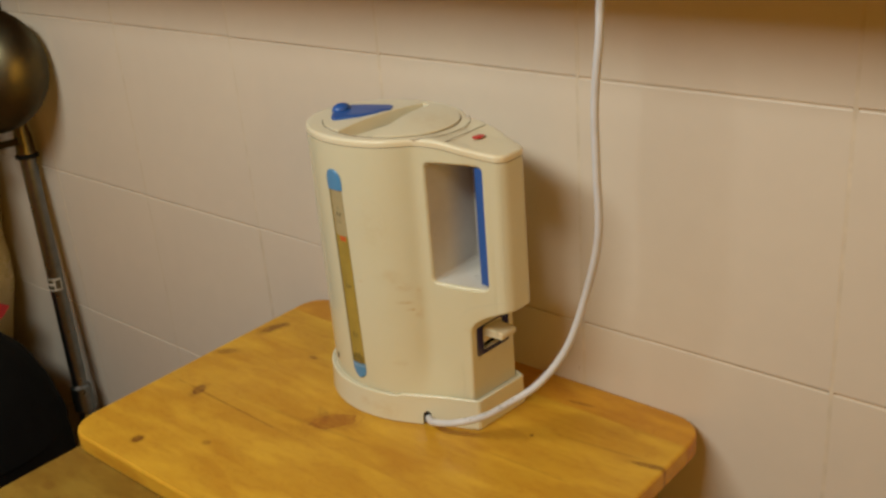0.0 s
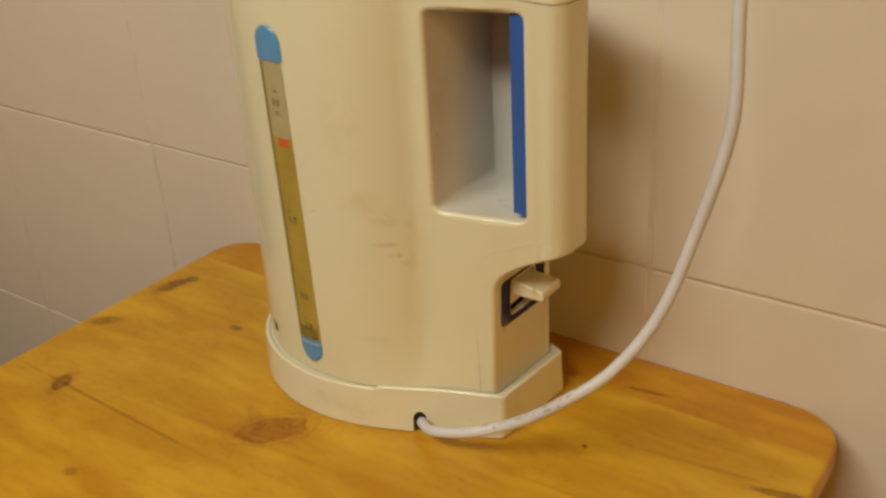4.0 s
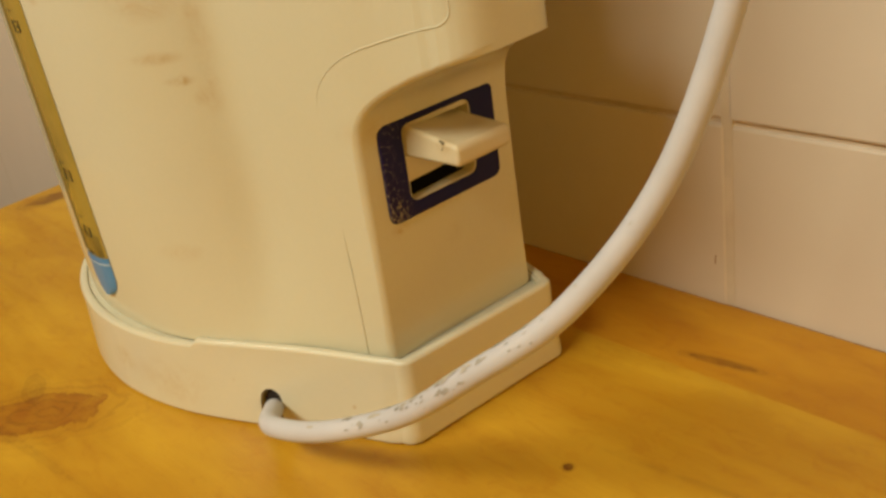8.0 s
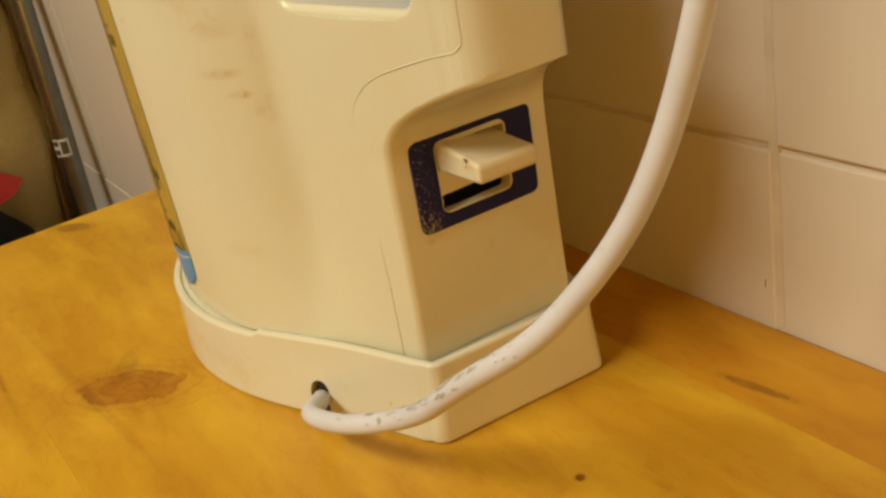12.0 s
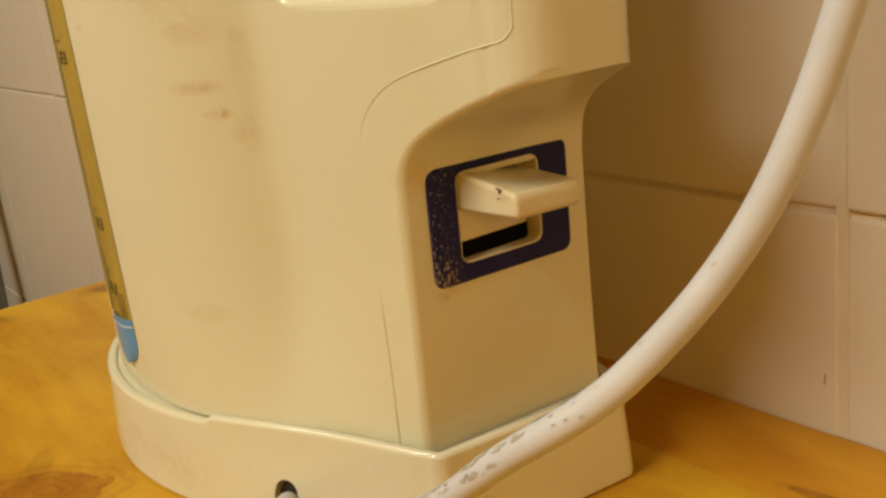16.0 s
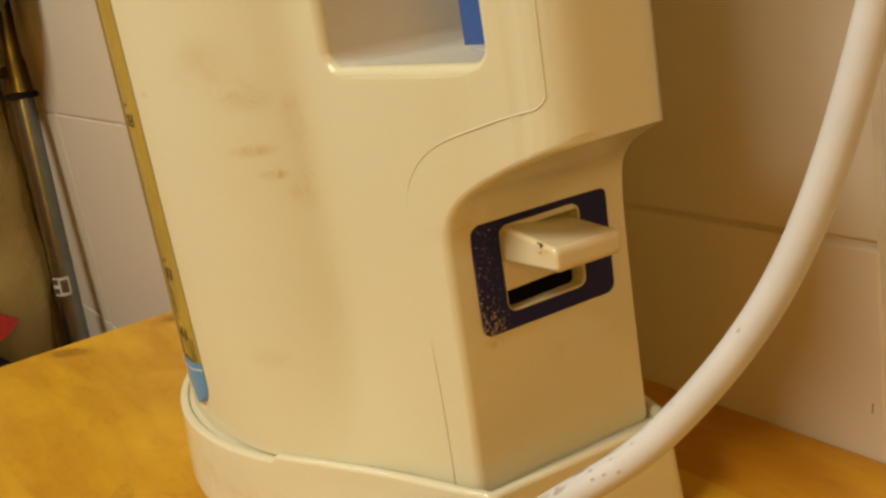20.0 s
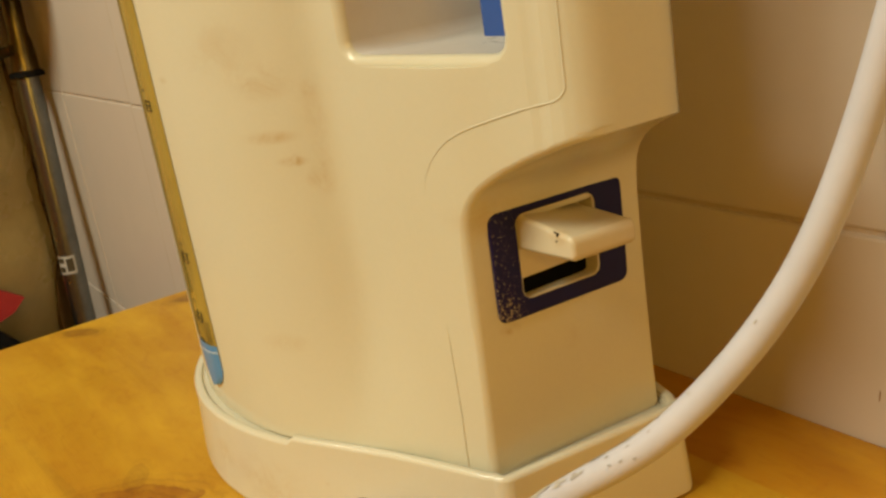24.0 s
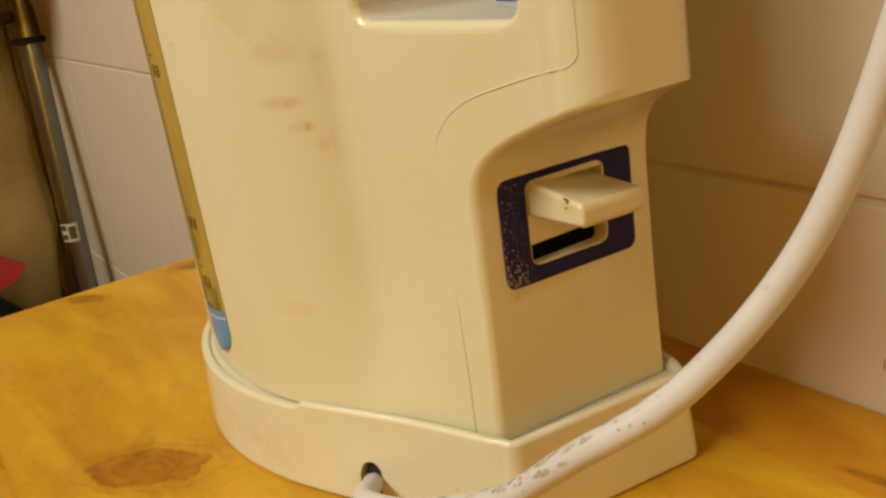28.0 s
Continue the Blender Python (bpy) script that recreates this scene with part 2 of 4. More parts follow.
def rubbed_specks(m, edge):
    """Cream specks where the finger has rubbed the plate, up to y = edge."""
    tree = m.node_tree
    bsdf = tree.nodes["Principled BSDF"]
    c = bsdf.inputs["Base Color"].links[0].from_socket
    geo, split, less = tree.nodes.new("ShaderNodeNewGeometry"), tree.nodes.new("ShaderNodeSeparateXYZ"), tree.nodes.new("ShaderNodeMapRange")
    tree.links.new(geo.outputs["Position"], split.inputs[0])
    tree.links.new(split.outputs["Y"], less.inputs[0])
    for i, v in ((1, edge - 0.003), (2, edge + 0.001), (3, 1.0), (4, 0.0)):
        less.inputs[i].default_value = v
    far, near, add = tree.nodes.new("ShaderNodeVectorMath"), tree.nodes.new("ShaderNodeMapRange"), tree.nodes.new("ShaderNodeMath")
    far.operation, add.operation = "DISTANCE", "ADD"
    tree.links.new(geo.outputs["Position"], far.inputs[0])
    far.inputs[1].default_value = (-0.0345, -0.0915, 0.0600)
    tree.links.new(far.outputs["Value"], near.inputs[0])
    for i, v in ((1, 0.0), (2, 0.009), (3, 0.11), (4, 0.0)):
        near.inputs[i].default_value = v
    tree.links.new(near.outputs[0], add.inputs[0])
    tree.links.new(noise_of(tree, geo.outputs["Position"], 1500.0, 4, 0.65), add.inputs[1])
    dots = ramp(tree, add.outputs[0], [(0.61, grey(0)), (0.67, grey(0.8))])
    tree.links.new(mixed(tree, mixed(tree, 1.0, less.outputs[0], dots, "MULTIPLY"), c, (0.40, 0.33, 0.22, 1)), bsdf.inputs["Base Color"])


rubbed_specks(M_NAVY, -0.0862)
M_CYAN = surface("pale_blue_plastic", (0.09, 0.26, 0.52), 0.3, vary=0.06)
# Lighter blue that holds the highlight on the cap's ridge.
M_CYAN_PALE = surface("highlight_blue_ridge", (0.42, 0.56, 0.72), 0.3, vary=0.06)
M_RED = surface("red_plastic", (0.52, 0.032, 0.028), 0.3, vary=0.06)
M_PAN = surface("dull_red_plastic", (0.42, 0.030, 0.030), 0.4, vary=0.1)
M_FLOAT = surface("orange_float", (0.55, 0.12, 0.025), 0.4, vary=0.1)
M_BLACK = surface("slot_shade_black", (0.004, 0.004, 0.004), 0.8, vary=0.1, spec=0.03)
M_INK = surface("dark_print", (0.06, 0.048, 0.025), 0.5, vary=0.1)
M_GAUGE = surface("stained_clear_tube", (0.36, 0.27, 0.055), 0.12, vary=0.12, scale=60, bump=0.0, coat=0.4)
M_GAUGE_DRY = surface("clear_tube_above_water", (0.38, 0.33, 0.19), 0.12, vary=0.1, scale=60, bump=0.0, coat=0.4)
M_GAUGE_EDGE = surface("shaded_tube_edge", (0.23, 0.175, 0.05), 0.4, vary=0.15, scale=80)
M_DEPOSIT = surface("dark_scale", (0.20, 0.155, 0.04), 0.2, vary=0.25, scale=250, bump=0.0, coat=0.3)
M_CORD = surface("white_cord_rubber", (0.57, 0.57, 0.605), 0.42, vary=0.06, scale=60, bump=0.05)
M_SCUFF = surface("grey_scuff", (0.45, 0.42, 0.37), 0.6, vary=0.2, scale=400)
M_SCUFF_WARM = surface("yellowed_rub", (0.56, 0.52, 0.44), 0.5, vary=0.15, scale=500)
M_TILE = surface("glazed_tile", (0.61, 0.545, 0.465), 0.36, vary=0.05, scale=7.0, fine=60.0, bump=0.012, tint=(0.585, 0.522, 0.45), rand=0.05)
M_GROUT = surface("tile_grout", (0.66, 0.55, 0.43), 0.85, vary=0.2, scale=25.0, fine=300, bump=0.2)
M_JOINT = surface("pale_joint", (0.66, 0.58, 0.47), 0.5, vary=0.12, scale=40.0, fine=300, bump=0.1)
# Room surfaces kept saturated orange so their bounce warms the shaded sides.
M_PAINT = surface("wall_paint", (0.72, 0.45, 0.13), 0.8, vary=0.06, scale=3.0, bump=0.05)
M_CEIL = surface("ceiling_paint", (0.80, 0.55, 0.25), 0.85, vary=0.04, scale=3.0, bump=0.05)
M_FLOOR = surface("floor_vinyl", (0.38, 0.22, 0.06), 0.55, vary=0.15, scale=6.0, bump=0.05)
M_STEEL = surface("polished_steel", (0.115, 0.098, 0.058), 0.34, metal=1.0, vary=0.12, scale=40, bump=0.02)
M_TUBE = surface("chrome_tube", (0.25, 0.265, 0.26), 0.3, metal=1.0, vary=0.15, scale=50, bump=0.01)
M_BRASS = surface("brassy_sleeve", (0.21, 0.185, 0.11), 0.36, metal=1.0, vary=0.15, scale=60)
M_RUBBER = surface("black_rubber", (0.008, 0.008, 0.008), 0.7, vary=0.1, spec=0.2)
M_BIN = surface("black_bin_plastic", (0.004, 0.004, 0.004), 0.8, vary=0.15, scale=12, spec=0.15)
M_SACK = surface("brown_plastic_sack", (0.60, 0.48, 0.19), 0.28, vary=0.22, scale=9.0, fine=90, bump=0.25, tint=(0.46, 0.33, 0.11))
M_LABEL = surface("paper_label", (0.46, 0.44, 0.39), 0.6, vary=0.1)
M_CABINET = surface("cabinet_laminate", (0.55, 0.34, 0.13), 0.5, vary=0.1)
KNOTS = [(-0.1358, -0.1562, 0.0205, 0.0105, 44, 0.92), (-0.1530, -0.1530, 0.0100, 0.0040, 153, 0.32), (-0.272, -0.1875, 0.0055, 0.010, 20, 0.95), (-0.2525, -0.2635, 0.005, 0.005, 0, 0.95),
         (0.0076, -0.0854, 0.0016, 0.0016, 0, 1.0), (-0.3055, -0.076, 0.012, 0.006, 70, 0.8), (-0.3065, -0.1285, 0.010, 0.005, 40, 0.7),
         (-0.2995, -0.063, 0.005, 0.004, 0, 0.7), (-0.2277, -0.093, 0.005, 0.0025, 0, 0.7), (0.0138, -0.0275, 0.011, 0.0018, 8, 0.7),
         (0.1005, -0.0705, 0.014, 0.0025, 10, 0.8), (-0.20, -0.235, 0.004, 0.003, 0, 0.5), (-0.150, -0.170, 0.06, 0.0018, 4, 0.2), (-0.235, -0.1885, 0.07, 0.0012, -2, 0.5), (0.03, -0.120, 0.04, 0.0012, 2, 0.2), (0.06, -0.070, 0.04, 0.0014, 6, 0.25)]
M_BOARD = pine("varnished_pine_board", KNOTS, (0.545, 0.316, 0.021), (0.45, 0.226, 0.0105))
M_BOARD_BACK = pine("darker_pine_stave", KNOTS, (0.53, 0.268, 0.014), (0.42, 0.18, 0.008))
M_TABLE = pine("worn_pine_table", [(-0.28, -0.33, 0.006, 0.004, 0, 0.4)], (0.25, 0.158, 0.022), (0.185, 0.105, 0.013))


# ---- building helpers ----
def thing(name, at, label, category, group="", kind=""):
    ob = new(name)
    ob.empty_display_size = 0.02
    ob.location = at
    return tagged(ob, label, category, group, kind)


def root_of(ob):
    while ob.parent:
        ob = ob.parent
    return ob


def part(name, bm, material, parent=None, label="", smooth=40.0):
    """Links a bmesh, built in world places, as one mesh object under a thing or a part."""
    me = bpy.data.meshes.new(name)
    if parent:
        bm.transform(Matrix.Translation(-Vector(root_of(parent).location)))
    bmesh.ops.recalc_face_normals(bm, faces=bm.faces)
    bm.to_mesh(me)
    bm.free()
    if smooth:
        me.polygons.foreach_set("use_smooth", [True] * len(me.polygons))
        me.set_sharp_from_angle(angle=radians(smooth))
    me.materials.append(material)
    ob = new(name, me)
    if smooth and len(me.polygons) > 5:
        mod = ob.modifiers.new("normals", "WEIGHTED_NORMAL")
        mod.keep_sharp, mod.weight = True, 80
    if parent:
        ob.parent = parent
    return tagged(ob, label)


def box(bm, lo, hi, bevel=0.0, segments=2):
    lo, hi = Vector(lo), Vector(hi)
    made = bmesh.ops.create_cube(bm, size=1.0, matrix=Matrix.Translation((lo + hi) / 2) @ Matrix.Diagonal((*(hi - lo), 1)))
    if bevel:
        edges = list({e for v in made["verts"] for e in v.link_edges})
        bmesh.ops.bevel(bm, geom=edges, offset=bevel, segments=segments, affect="EDGES", profile=0.5)
    return bm


def boxed(lo, hi, bevel=0.0, segments=2):
    return box(bmesh.new(), lo, hi, bevel, segments)


def loft(rings, cap_start=True, cap_end=True, closed=True, bm=None):
    """Skins rings of points of equal count."""
    bm = bm or bmesh.new()
    rows = [[bm.verts.new(p) for p in ring] for ring in rings]
    n = len(rows[0])
    for a, b in zip(rows, rows[1:]):
        for i in range(n if closed else n - 1):
            bm.faces.new((a[i], a[(i + 1) % n], b[(i + 1) % n], b[i]))
    if cap_start:
        bm.faces.new(rows[0][::-1])
    if cap_end:
        bm.faces.new(rows[-1])
    return bm


def tube(points, radius, sides=16, bm=None):
    """A round tube along points; radius: one value or one a point."""
    pts = [Vector(p) for p in points]
    radii = [radius] * len(pts) if isinstance(radius, (int, float)) else radius
    up, rings = Vector((0.3, 0.2, 1)).normalized(), []
    for i, p in enumerate(pts):
        along = (pts[min(i + 1, len(pts) - 1)] - pts[max(i - 1, 0)]).normalized()
        side = along.cross(up).normalized() if i == 0 else (side - along * side.dot(along)).normalized()
        over = along.cross(side)
        rings.append([p + radii[i] * (math.cos(a) * side + math.sin(a) * over) for a in (2 * math.pi * k / sides for k in range(sides))])
    return loft(rings, bm=bm)


def spline(control, steps=14):
    """Points on a smooth curve through the control points."""
    c = [Vector(p) for p in control]
    c = [2 * c[0] - c[1], *c, 2 * c[-1] - c[-2]]
    out = []
    for a, b, d, e in zip(c, c[1:], c[2:], c[3:]):
        for k in range(steps):
            f = k / steps
            out.append(0.5 * (2 * b + (d - a) * f + (2 * a - 5 * b + 4 * d - e) * f * f + (3 * b - a - 3 * d + e) * f ** 3))
    return out + [c[-2]]


def carved(bm, cutters, bevel=0.0, segments=3):
    """The bmesh with the cutters taken out and its edges rounded, as a new bmesh."""
    def temp(b):
        me = bpy.data.meshes.new("temp")
        bmesh.ops.recalc_face_normals(b, faces=b.faces)
        b.to_mesh(me)
        b.free()
        return new("temp", me)
    ob, tools = temp(bm), [temp(c) for c in cutters]
    for tool in tools:
        mod = ob.modifiers.new("cut", "BOOLEAN")
        mod.operation, mod.solver, mod.object = "DIFFERENCE", "EXACT", tool
    if bevel:
        mod = ob.modifiers.new("round", "BEVEL")
        mod.width, mod.segments, mod.limit_method, mod.angle_limit = bevel, segments, "ANGLE", radians(38)
        mod.use_clamp_overlap = True
    bpy.context.view_layer.update()
    me = bpy.data.meshes.new_from_object(ob.evaluated_get(bpy.context.evaluated_depsgraph_get()))
    out = bmesh.new()
    out.from_mesh(me)
    for o in (ob, *tools):
        data = o.data
        bpy.data.objects.remove(o)
        bpy.data.meshes.remove(data)
    bpy.data.meshes.remove(me)
    return out


def arc(cx, cz, r, a0, a1, n=10):
    return [(cx + r * math.cos(radians(a0 + (a1 - a0) * k / n)), cz + r * math.sin(radians(a0 + (a1 - a0) * k / n))) for k in range(n + 1)]


def rounded(x0, x1, z0, z1, r, n=5):
    return arc(x1 - r, z1 - r, r, 0, 90, n) + arc(x0 + r, z1 - r, r, 90, 180, n) + arc(x0 + r, z0 + r, r, 180, 270, n) + arc(x1 - r, z0 + r, r, 270, 360, n)


# ---- setting ----
# Room shell round the tiled wall, mostly unseen and coloured for warm bounce.
WEST, EAST, SOUTH, GROUND, TOP = -1.25, 1.6, -2.2, -0.77, 1.6
tagged(part("floor", boxed((WEST, SOUTH, GROUND - 0.1), (EAST, 0.1, GROUND)), M_FLOOR), "dark brown vinyl floor of the kitchen", "floor", kind="structure")
tagged(part("ceiling", boxed((WEST - 0.1, SOUTH - 0.1, TOP), (EAST + 0.1, 0.1, TOP + 0.1)), M_CEIL), "plain unseen ceiling, ochre to warm the bounced light", "ceiling", kind="structure")
tagged(part("wall_west", boxed((WEST - 0.1, SOUTH, GROUND), (WEST, 0.1, TOP)), M_PAINT), "plain ochre painted side wall", "wall", kind="structure")
tagged(part("wall_south", boxed((WEST - 0.1, SOUTH - 0.1, GROUND), (EAST + 0.1, SOUTH, TOP)), M_PAINT), "plain ochre painted wall", "wall", kind="structure")
# Opening added beside the unseen warm fill; no window is known there.
wall_east = tagged(part("wall_east", carved(boxed((EAST, SOUTH, GROUND), (EAST + 0.1, 0.1, TOP)), [boxed((EAST - 0.1, -1.30, 0.15), (EAST + 0.3, -0.40, 1.0))]), M_PAINT), "plain unseen ochre wall with an opening added by the warm fill", "wall", kind="structure")
wall_north = tagged(part("wall_north", boxed((WEST, 0.0012, GROUND), (EAST, 0.1, TOP)), M_GROUT), "kitchen wall faced with square pinkish cream tiles", "wall", kind="structure")

# ---- unseen wall cabinet above, placed so its shade falls on the upper tiles ----
cabinet = thing("wall_cabinet", (0.2, -0.15, 0.425), "unseen plain brown cabinet that shades the upper tiles", "cabinet")
part("body", boxed((-1.2, -0.20, 0.425), (1.55, -0.006, 1.15), 0.003), M_CABINET, cabinet)

# ---- table and board ----
table = thing("side_table", (-0.1, -0.25, -0.77), "worn pine side table with a square top", "table")
T0, T1 = -0.0215, -0.0165
part("tabletop", boxed((-0.312, -0.62, -0.045), (0.085, -0.004, T1), 0.003), M_TABLE, table)
for x in (-0.285, 0.058):
    for y in (-0.59, -0.035):
        part("leg", boxed((x - 0.02, y - 0.02, GROUND), (x + 0.02, y + 0.02, -0.0455), 0.002), M_TABLE, table)

B0, B1, BY0, BY1, BZ = -0.321, 0.1115, -0.288, -0.0004, 0.0
board = thing("wooden_board", (-0.1, -0.145, T1), "thick orange varnished pine board with dark knots", "board")
SEAMS = [BY0, -0.1860, -0.0350, BY1]


def stave(y0, y1, first, last):
    """One glued stave of the board, with the rounded corners and edges of the outer ones."""
    R = 0.026

    def ring(z, inset):
        a, b = (y0 + inset if first else y0), (y1 - inset * 0.2 if last else y1)
        x0, x1, r = B0 + inset, B1 - inset, R - inset
        pts = []
        pts += arc(x1 - r, b - r, r, 0, 90, 6) if last else [(x1, b)]
        pts += arc(x0 + r, b - r, r, 90, 180, 6) if last else [(x0, b)]
        pts += arc(x0 + r, a + r, r, 180, 270, 6) if first else [(x0, a)]
        pts += arc(x1 - r, a + r, r, 270, 360, 6) if first else [(x1, a)]
        return [(x, y, z) for x, y in pts]
    e = 0.0028
    low = [ring(T1 + e * (1 - math.cos(k)), e * (1 - math.sin(k))) for k in (0, 0.5, 1.0, math.pi / 2)]
    top = [ring(BZ - e * (1 - math.cos(k)), e * (1 - math.sin(k))) for k in (math.pi / 2, 1.0, 0.5, 0)]
    return loft(low + top)


for i, (a, b) in enumerate(zip(SEAMS, SEAMS[1:])):
    part("plank", stave(a + 0.00002, b - 0.00002, i == 0, i == len(SEAMS) - 2), M_BOARD_BACK if i == 2 else M_BOARD, board)

# Brown strip paints the shadow in the gap behind the board, with some dirt.
part("gap_shade_line", boxed((B0 + 0.03, -0.00035, T1 + 0.002), (B1 - 0.03, 0.0008, -0.0004)), M_SHADE_GRIME, board)

# ---- kettle ----
KX, KY = -0.124, -0.075
kettle = thing("electric_kettle", (KX, KY, 0.0), "old cream plastic electric kettle with blue trim on its base", "kettle")
SIDE = [(-0.003, 0.0160), (-0.010, 0.0162), (-0.020, 0.0176), (-0.028, 0.0214), (-0.0345, 0.0244), (-0.050, 0.0272), (-0.0623, 0.0291), (-0.0712, 0.0316),
        (-0.0765, 0.0376), (-0.085, 0.0440), (-0.094, 0.0487), (-0.104, 0.0518), (-0.114, 0.0534), (-0.124, 0.0540)]
LOW = [(-0.003, 0.0160), (-0.010, 0.0162), (-0.020, 0.0176), (-0.028, 0.0218), (-0.0345, 0.0246), (-0.050, 0.0290), (-0.0623, 0.0340), (-0.070, 0.0385),
       (-0.077, 0.0425), (-0.085, 0.0466), (-0.094, 0.0502), (-0.104, 0.0526), (-0.114, 0.0537), (-0.124, 0.0540)]
RIM = [(-0.0300, 0.0268), (-0.0345, 0.0279), (-0.0476, 0.0325), (-0.060, 0.0374), (-0.0737, 0.0436), (-0.085, 0.0490), (-0.094, 0.0527), (-0.104, 0.0556), (-0.114, 0.0573), (-0.124, 0.0578)]
FOOT = [(-0.0300, 0.0282), (-0.0345, 0.0297), (-0.0476, 0.0345), (-0.060, 0.0400), (-0.0737, 0.0460), (-0.085, 0.0506), (-0.094, 0.0539), (-0.104, 0.0565), (-0.114, 0.0581), (-0.124, 0.0587)]
FRONT = 0.069


def half_width(x, table=SIDE):
    """Half the width of the kettle at x, behind its widest place."""
    if x >= table[0][0]:
        return table[0][1]
    for (xa, wa), (xb, wb) in zip(table, table[1:]):
        if x >= xb:
            return wa + (wb - wa) * (x - xa) / (xb - xa)
    return table[-1][1]


def outline(back, grow=0.0, corner=0.0, table=SIDE, reach=FRONT):
    """An outline as (x, y), cut off at x = back, widened by grow; corner rounds the rear edges; reach: length of the round front."""
    w, most = half_width(back, table), table[-1][1]
    upper = [(back - corner + corner * math.cos(t), w - corner + corner * math.sin(t)) for t in (0.0, 0.26, 0.52, 0.79, 1.05, 1.31, 1.57)]
    start, n = back - corner - 0.002, 48
    run = [(start + (KX - start) * k / n, half_width(start + (KX - start) * k / n, table)) for k in range(n + 1)]
    for i in range(12):
        run = [run[0]] + [(b[0], (a[1] + 2 * b[1] + c[1]) / 4 if i < 2 or b[0] > -0.052 else b[1]) for a, b, c in zip(run, run[1:], run[2:])] + [run[-1]]
    upper += run + [(KX - reach * math.sin(math.pi / 2 * k / 22), most * math.cos(math.pi / 2 * k / 22)) for k in range(1, 23)]
    pts = upper + [(x, -y) for x, y in reversed(upper[:-1])]
    n, out = len(pts), []
    for i, (x, y) in enumerate(pts):
        (ax, ay), (bx, by) = pts[i - 1], pts[(i + 1) % n]
        t = Vector((bx - ax, by - ay)).normalized()
        out.append((x + t.y * grow, KY + y - t.x * grow))
    return out


def side_y(x, grow=0.0):
    """The y of the kettle's side that faces the room, at x."""
    if x > KX:
        return KY - half_width(x) - grow
    return KY - 0.0540 * math.sqrt(max(0.0, 1 - ((KX - x) / FRONT) ** 2)) - grow


def askew(bm, slope, low=0.085, high=0.11):
    """The rear end below the handle stands slightly askew."""
    for v in bm.verts:
        f = min(1, max(0, (v.co.x + 0.070) / 0.035)) * min(1, max(0, (high - v.co.z) / (high - low)))
        v.co.x += slope * (v.co.y + 0.0995) * f
    return bm


def seam_z(x):
    """The height of the seam between jug and collar."""
    f = min(1, max(0, (x + 0.058) / 0.055))
    return 0.2256 - 0.0086 * f * f * (3 - 2 * f) - 0.0008 * max(0, (-0.12 - x) / 0.07)


BACK = -0.0035
rim = outline(BACK, 0, 0.010)
low = outline(BACK, 0, 0.010, LOW)


def blend(f):
    return [(a + (c - a) * f, b + (d - b) * f) for (a, b), (c, d) in zip(low, rim)]


body_bm = loft([[(x, y, 0.0229) for x, y in outline(BACK, -0.0010, 0.010, LOW)], [(x, y, 0.0234) for x, y in outline(BACK, -0.0003, 0.010, LOW)], [(x, y, 0.0242) for x, y in low],
                [(x, y, 0.030) for x, y in blend(0.25)], [(x, y, 0.040) for x, y in blend(0.65)], [(x, y, 0.052) for x, y in blend(0.92)], [(x, y, 0.065) for x, y in rim],
                [(x, y, seam_z(x)) for x, y in rim]])
def flank(x, loop):
    """The y of an outline's side that faces the room, at x."""
    near = sorted(p for p in loop if p[1] < KY)
    for (xa, ya), (xb, yb) in zip(near, near[1:]):
        if xa <= x <= xb:
            return ya + (yb - ya) * (x - xa) / max(1e-9, xb - xa)
    return near[-1][1]


def toward(pts, amount):
    """Outline shrunk inwards by an amount."""
    n, out = len(pts), []
    for i, (x, y) in enumerate(pts):
        (ax, ay), (bx, by) = pts[i - 1], pts[(i + 1) % n]
        t = Vector((bx - ax, by - ay)).normalized()
        out.append((x - t.y * amount, y + t.x * amount))
    return out


def flank_at(x, z):
    """The y of the jug's side that faces the room, at x and z."""
    steps = ((0.0235, 0.0), (0.030, 0.25), (0.040, 0.65), (0.052, 0.92), (0.065, 1.0))
    f = 0.0 if z < 0.0235 else 1.0
    for (za, fa), (zb, fb) in zip(steps, steps[1:]):
        if za <= z <= zb:
            f = fa + (fb - fa) * (z - za) / (zb - za)
    return flank(x, low) * (1 - f) + flank(x, rim) * f


def flared(pts, radius, n=6, back=0.1):
    """A cutter along y whose mouth on the room side is rounded over; pts run counterclockwise in (x, z)."""
    rings = [[(x, KY + back, z) for x, z in pts]]
    for k in range(n + 1):
        a = math.pi / 2 * k / n
        rings.append([(x, flank_at(x, z) + radius * (1 - math.sin(a)) - 0.00005, z) for x, z in toward(pts, -radius * (1 - math.cos(a)))])
    rings.append([(x, KY - 0.1, z) for x, z in toward(pts, -radius)])
    return loft(rings)


LIP = [(0.004, 0.1046), (-0.005, 0.1022), (-0.0135, 0.0993), (-0.0225, 0.0955), (-0.0293, 0.0912), (-0.0330, 0.0865), (-0.0343, 0.0810), (-0.0346, 0.0740), (-0.0349, 0.060)]
LEDGE = [(0.02, 0.0), (0.02, 0.1075)] + [(p.x, p.z) for p in spline([(x, 0, z) for x, z in LIP], 5)] + [(-0.0353, 0.030), (-0.0355, 0.0)]
WINDOW = [(x, z - 0.0012 * (x + 0.0628) / 0.042) if z < 0.15 else (x, z) for x, z in rounded(-0.0628, -0.0200, 0.1202, 0.2135, 0.0032, 3)]
lid_well = loft([[(-0.1200 + 0.0530 * math.cos(2 * math.pi * k / 48), KY + 0.0450 * math.sin(2 * math.pi * k / 48), z) for k in range(48)] for z in (0.2146, 0.24)])
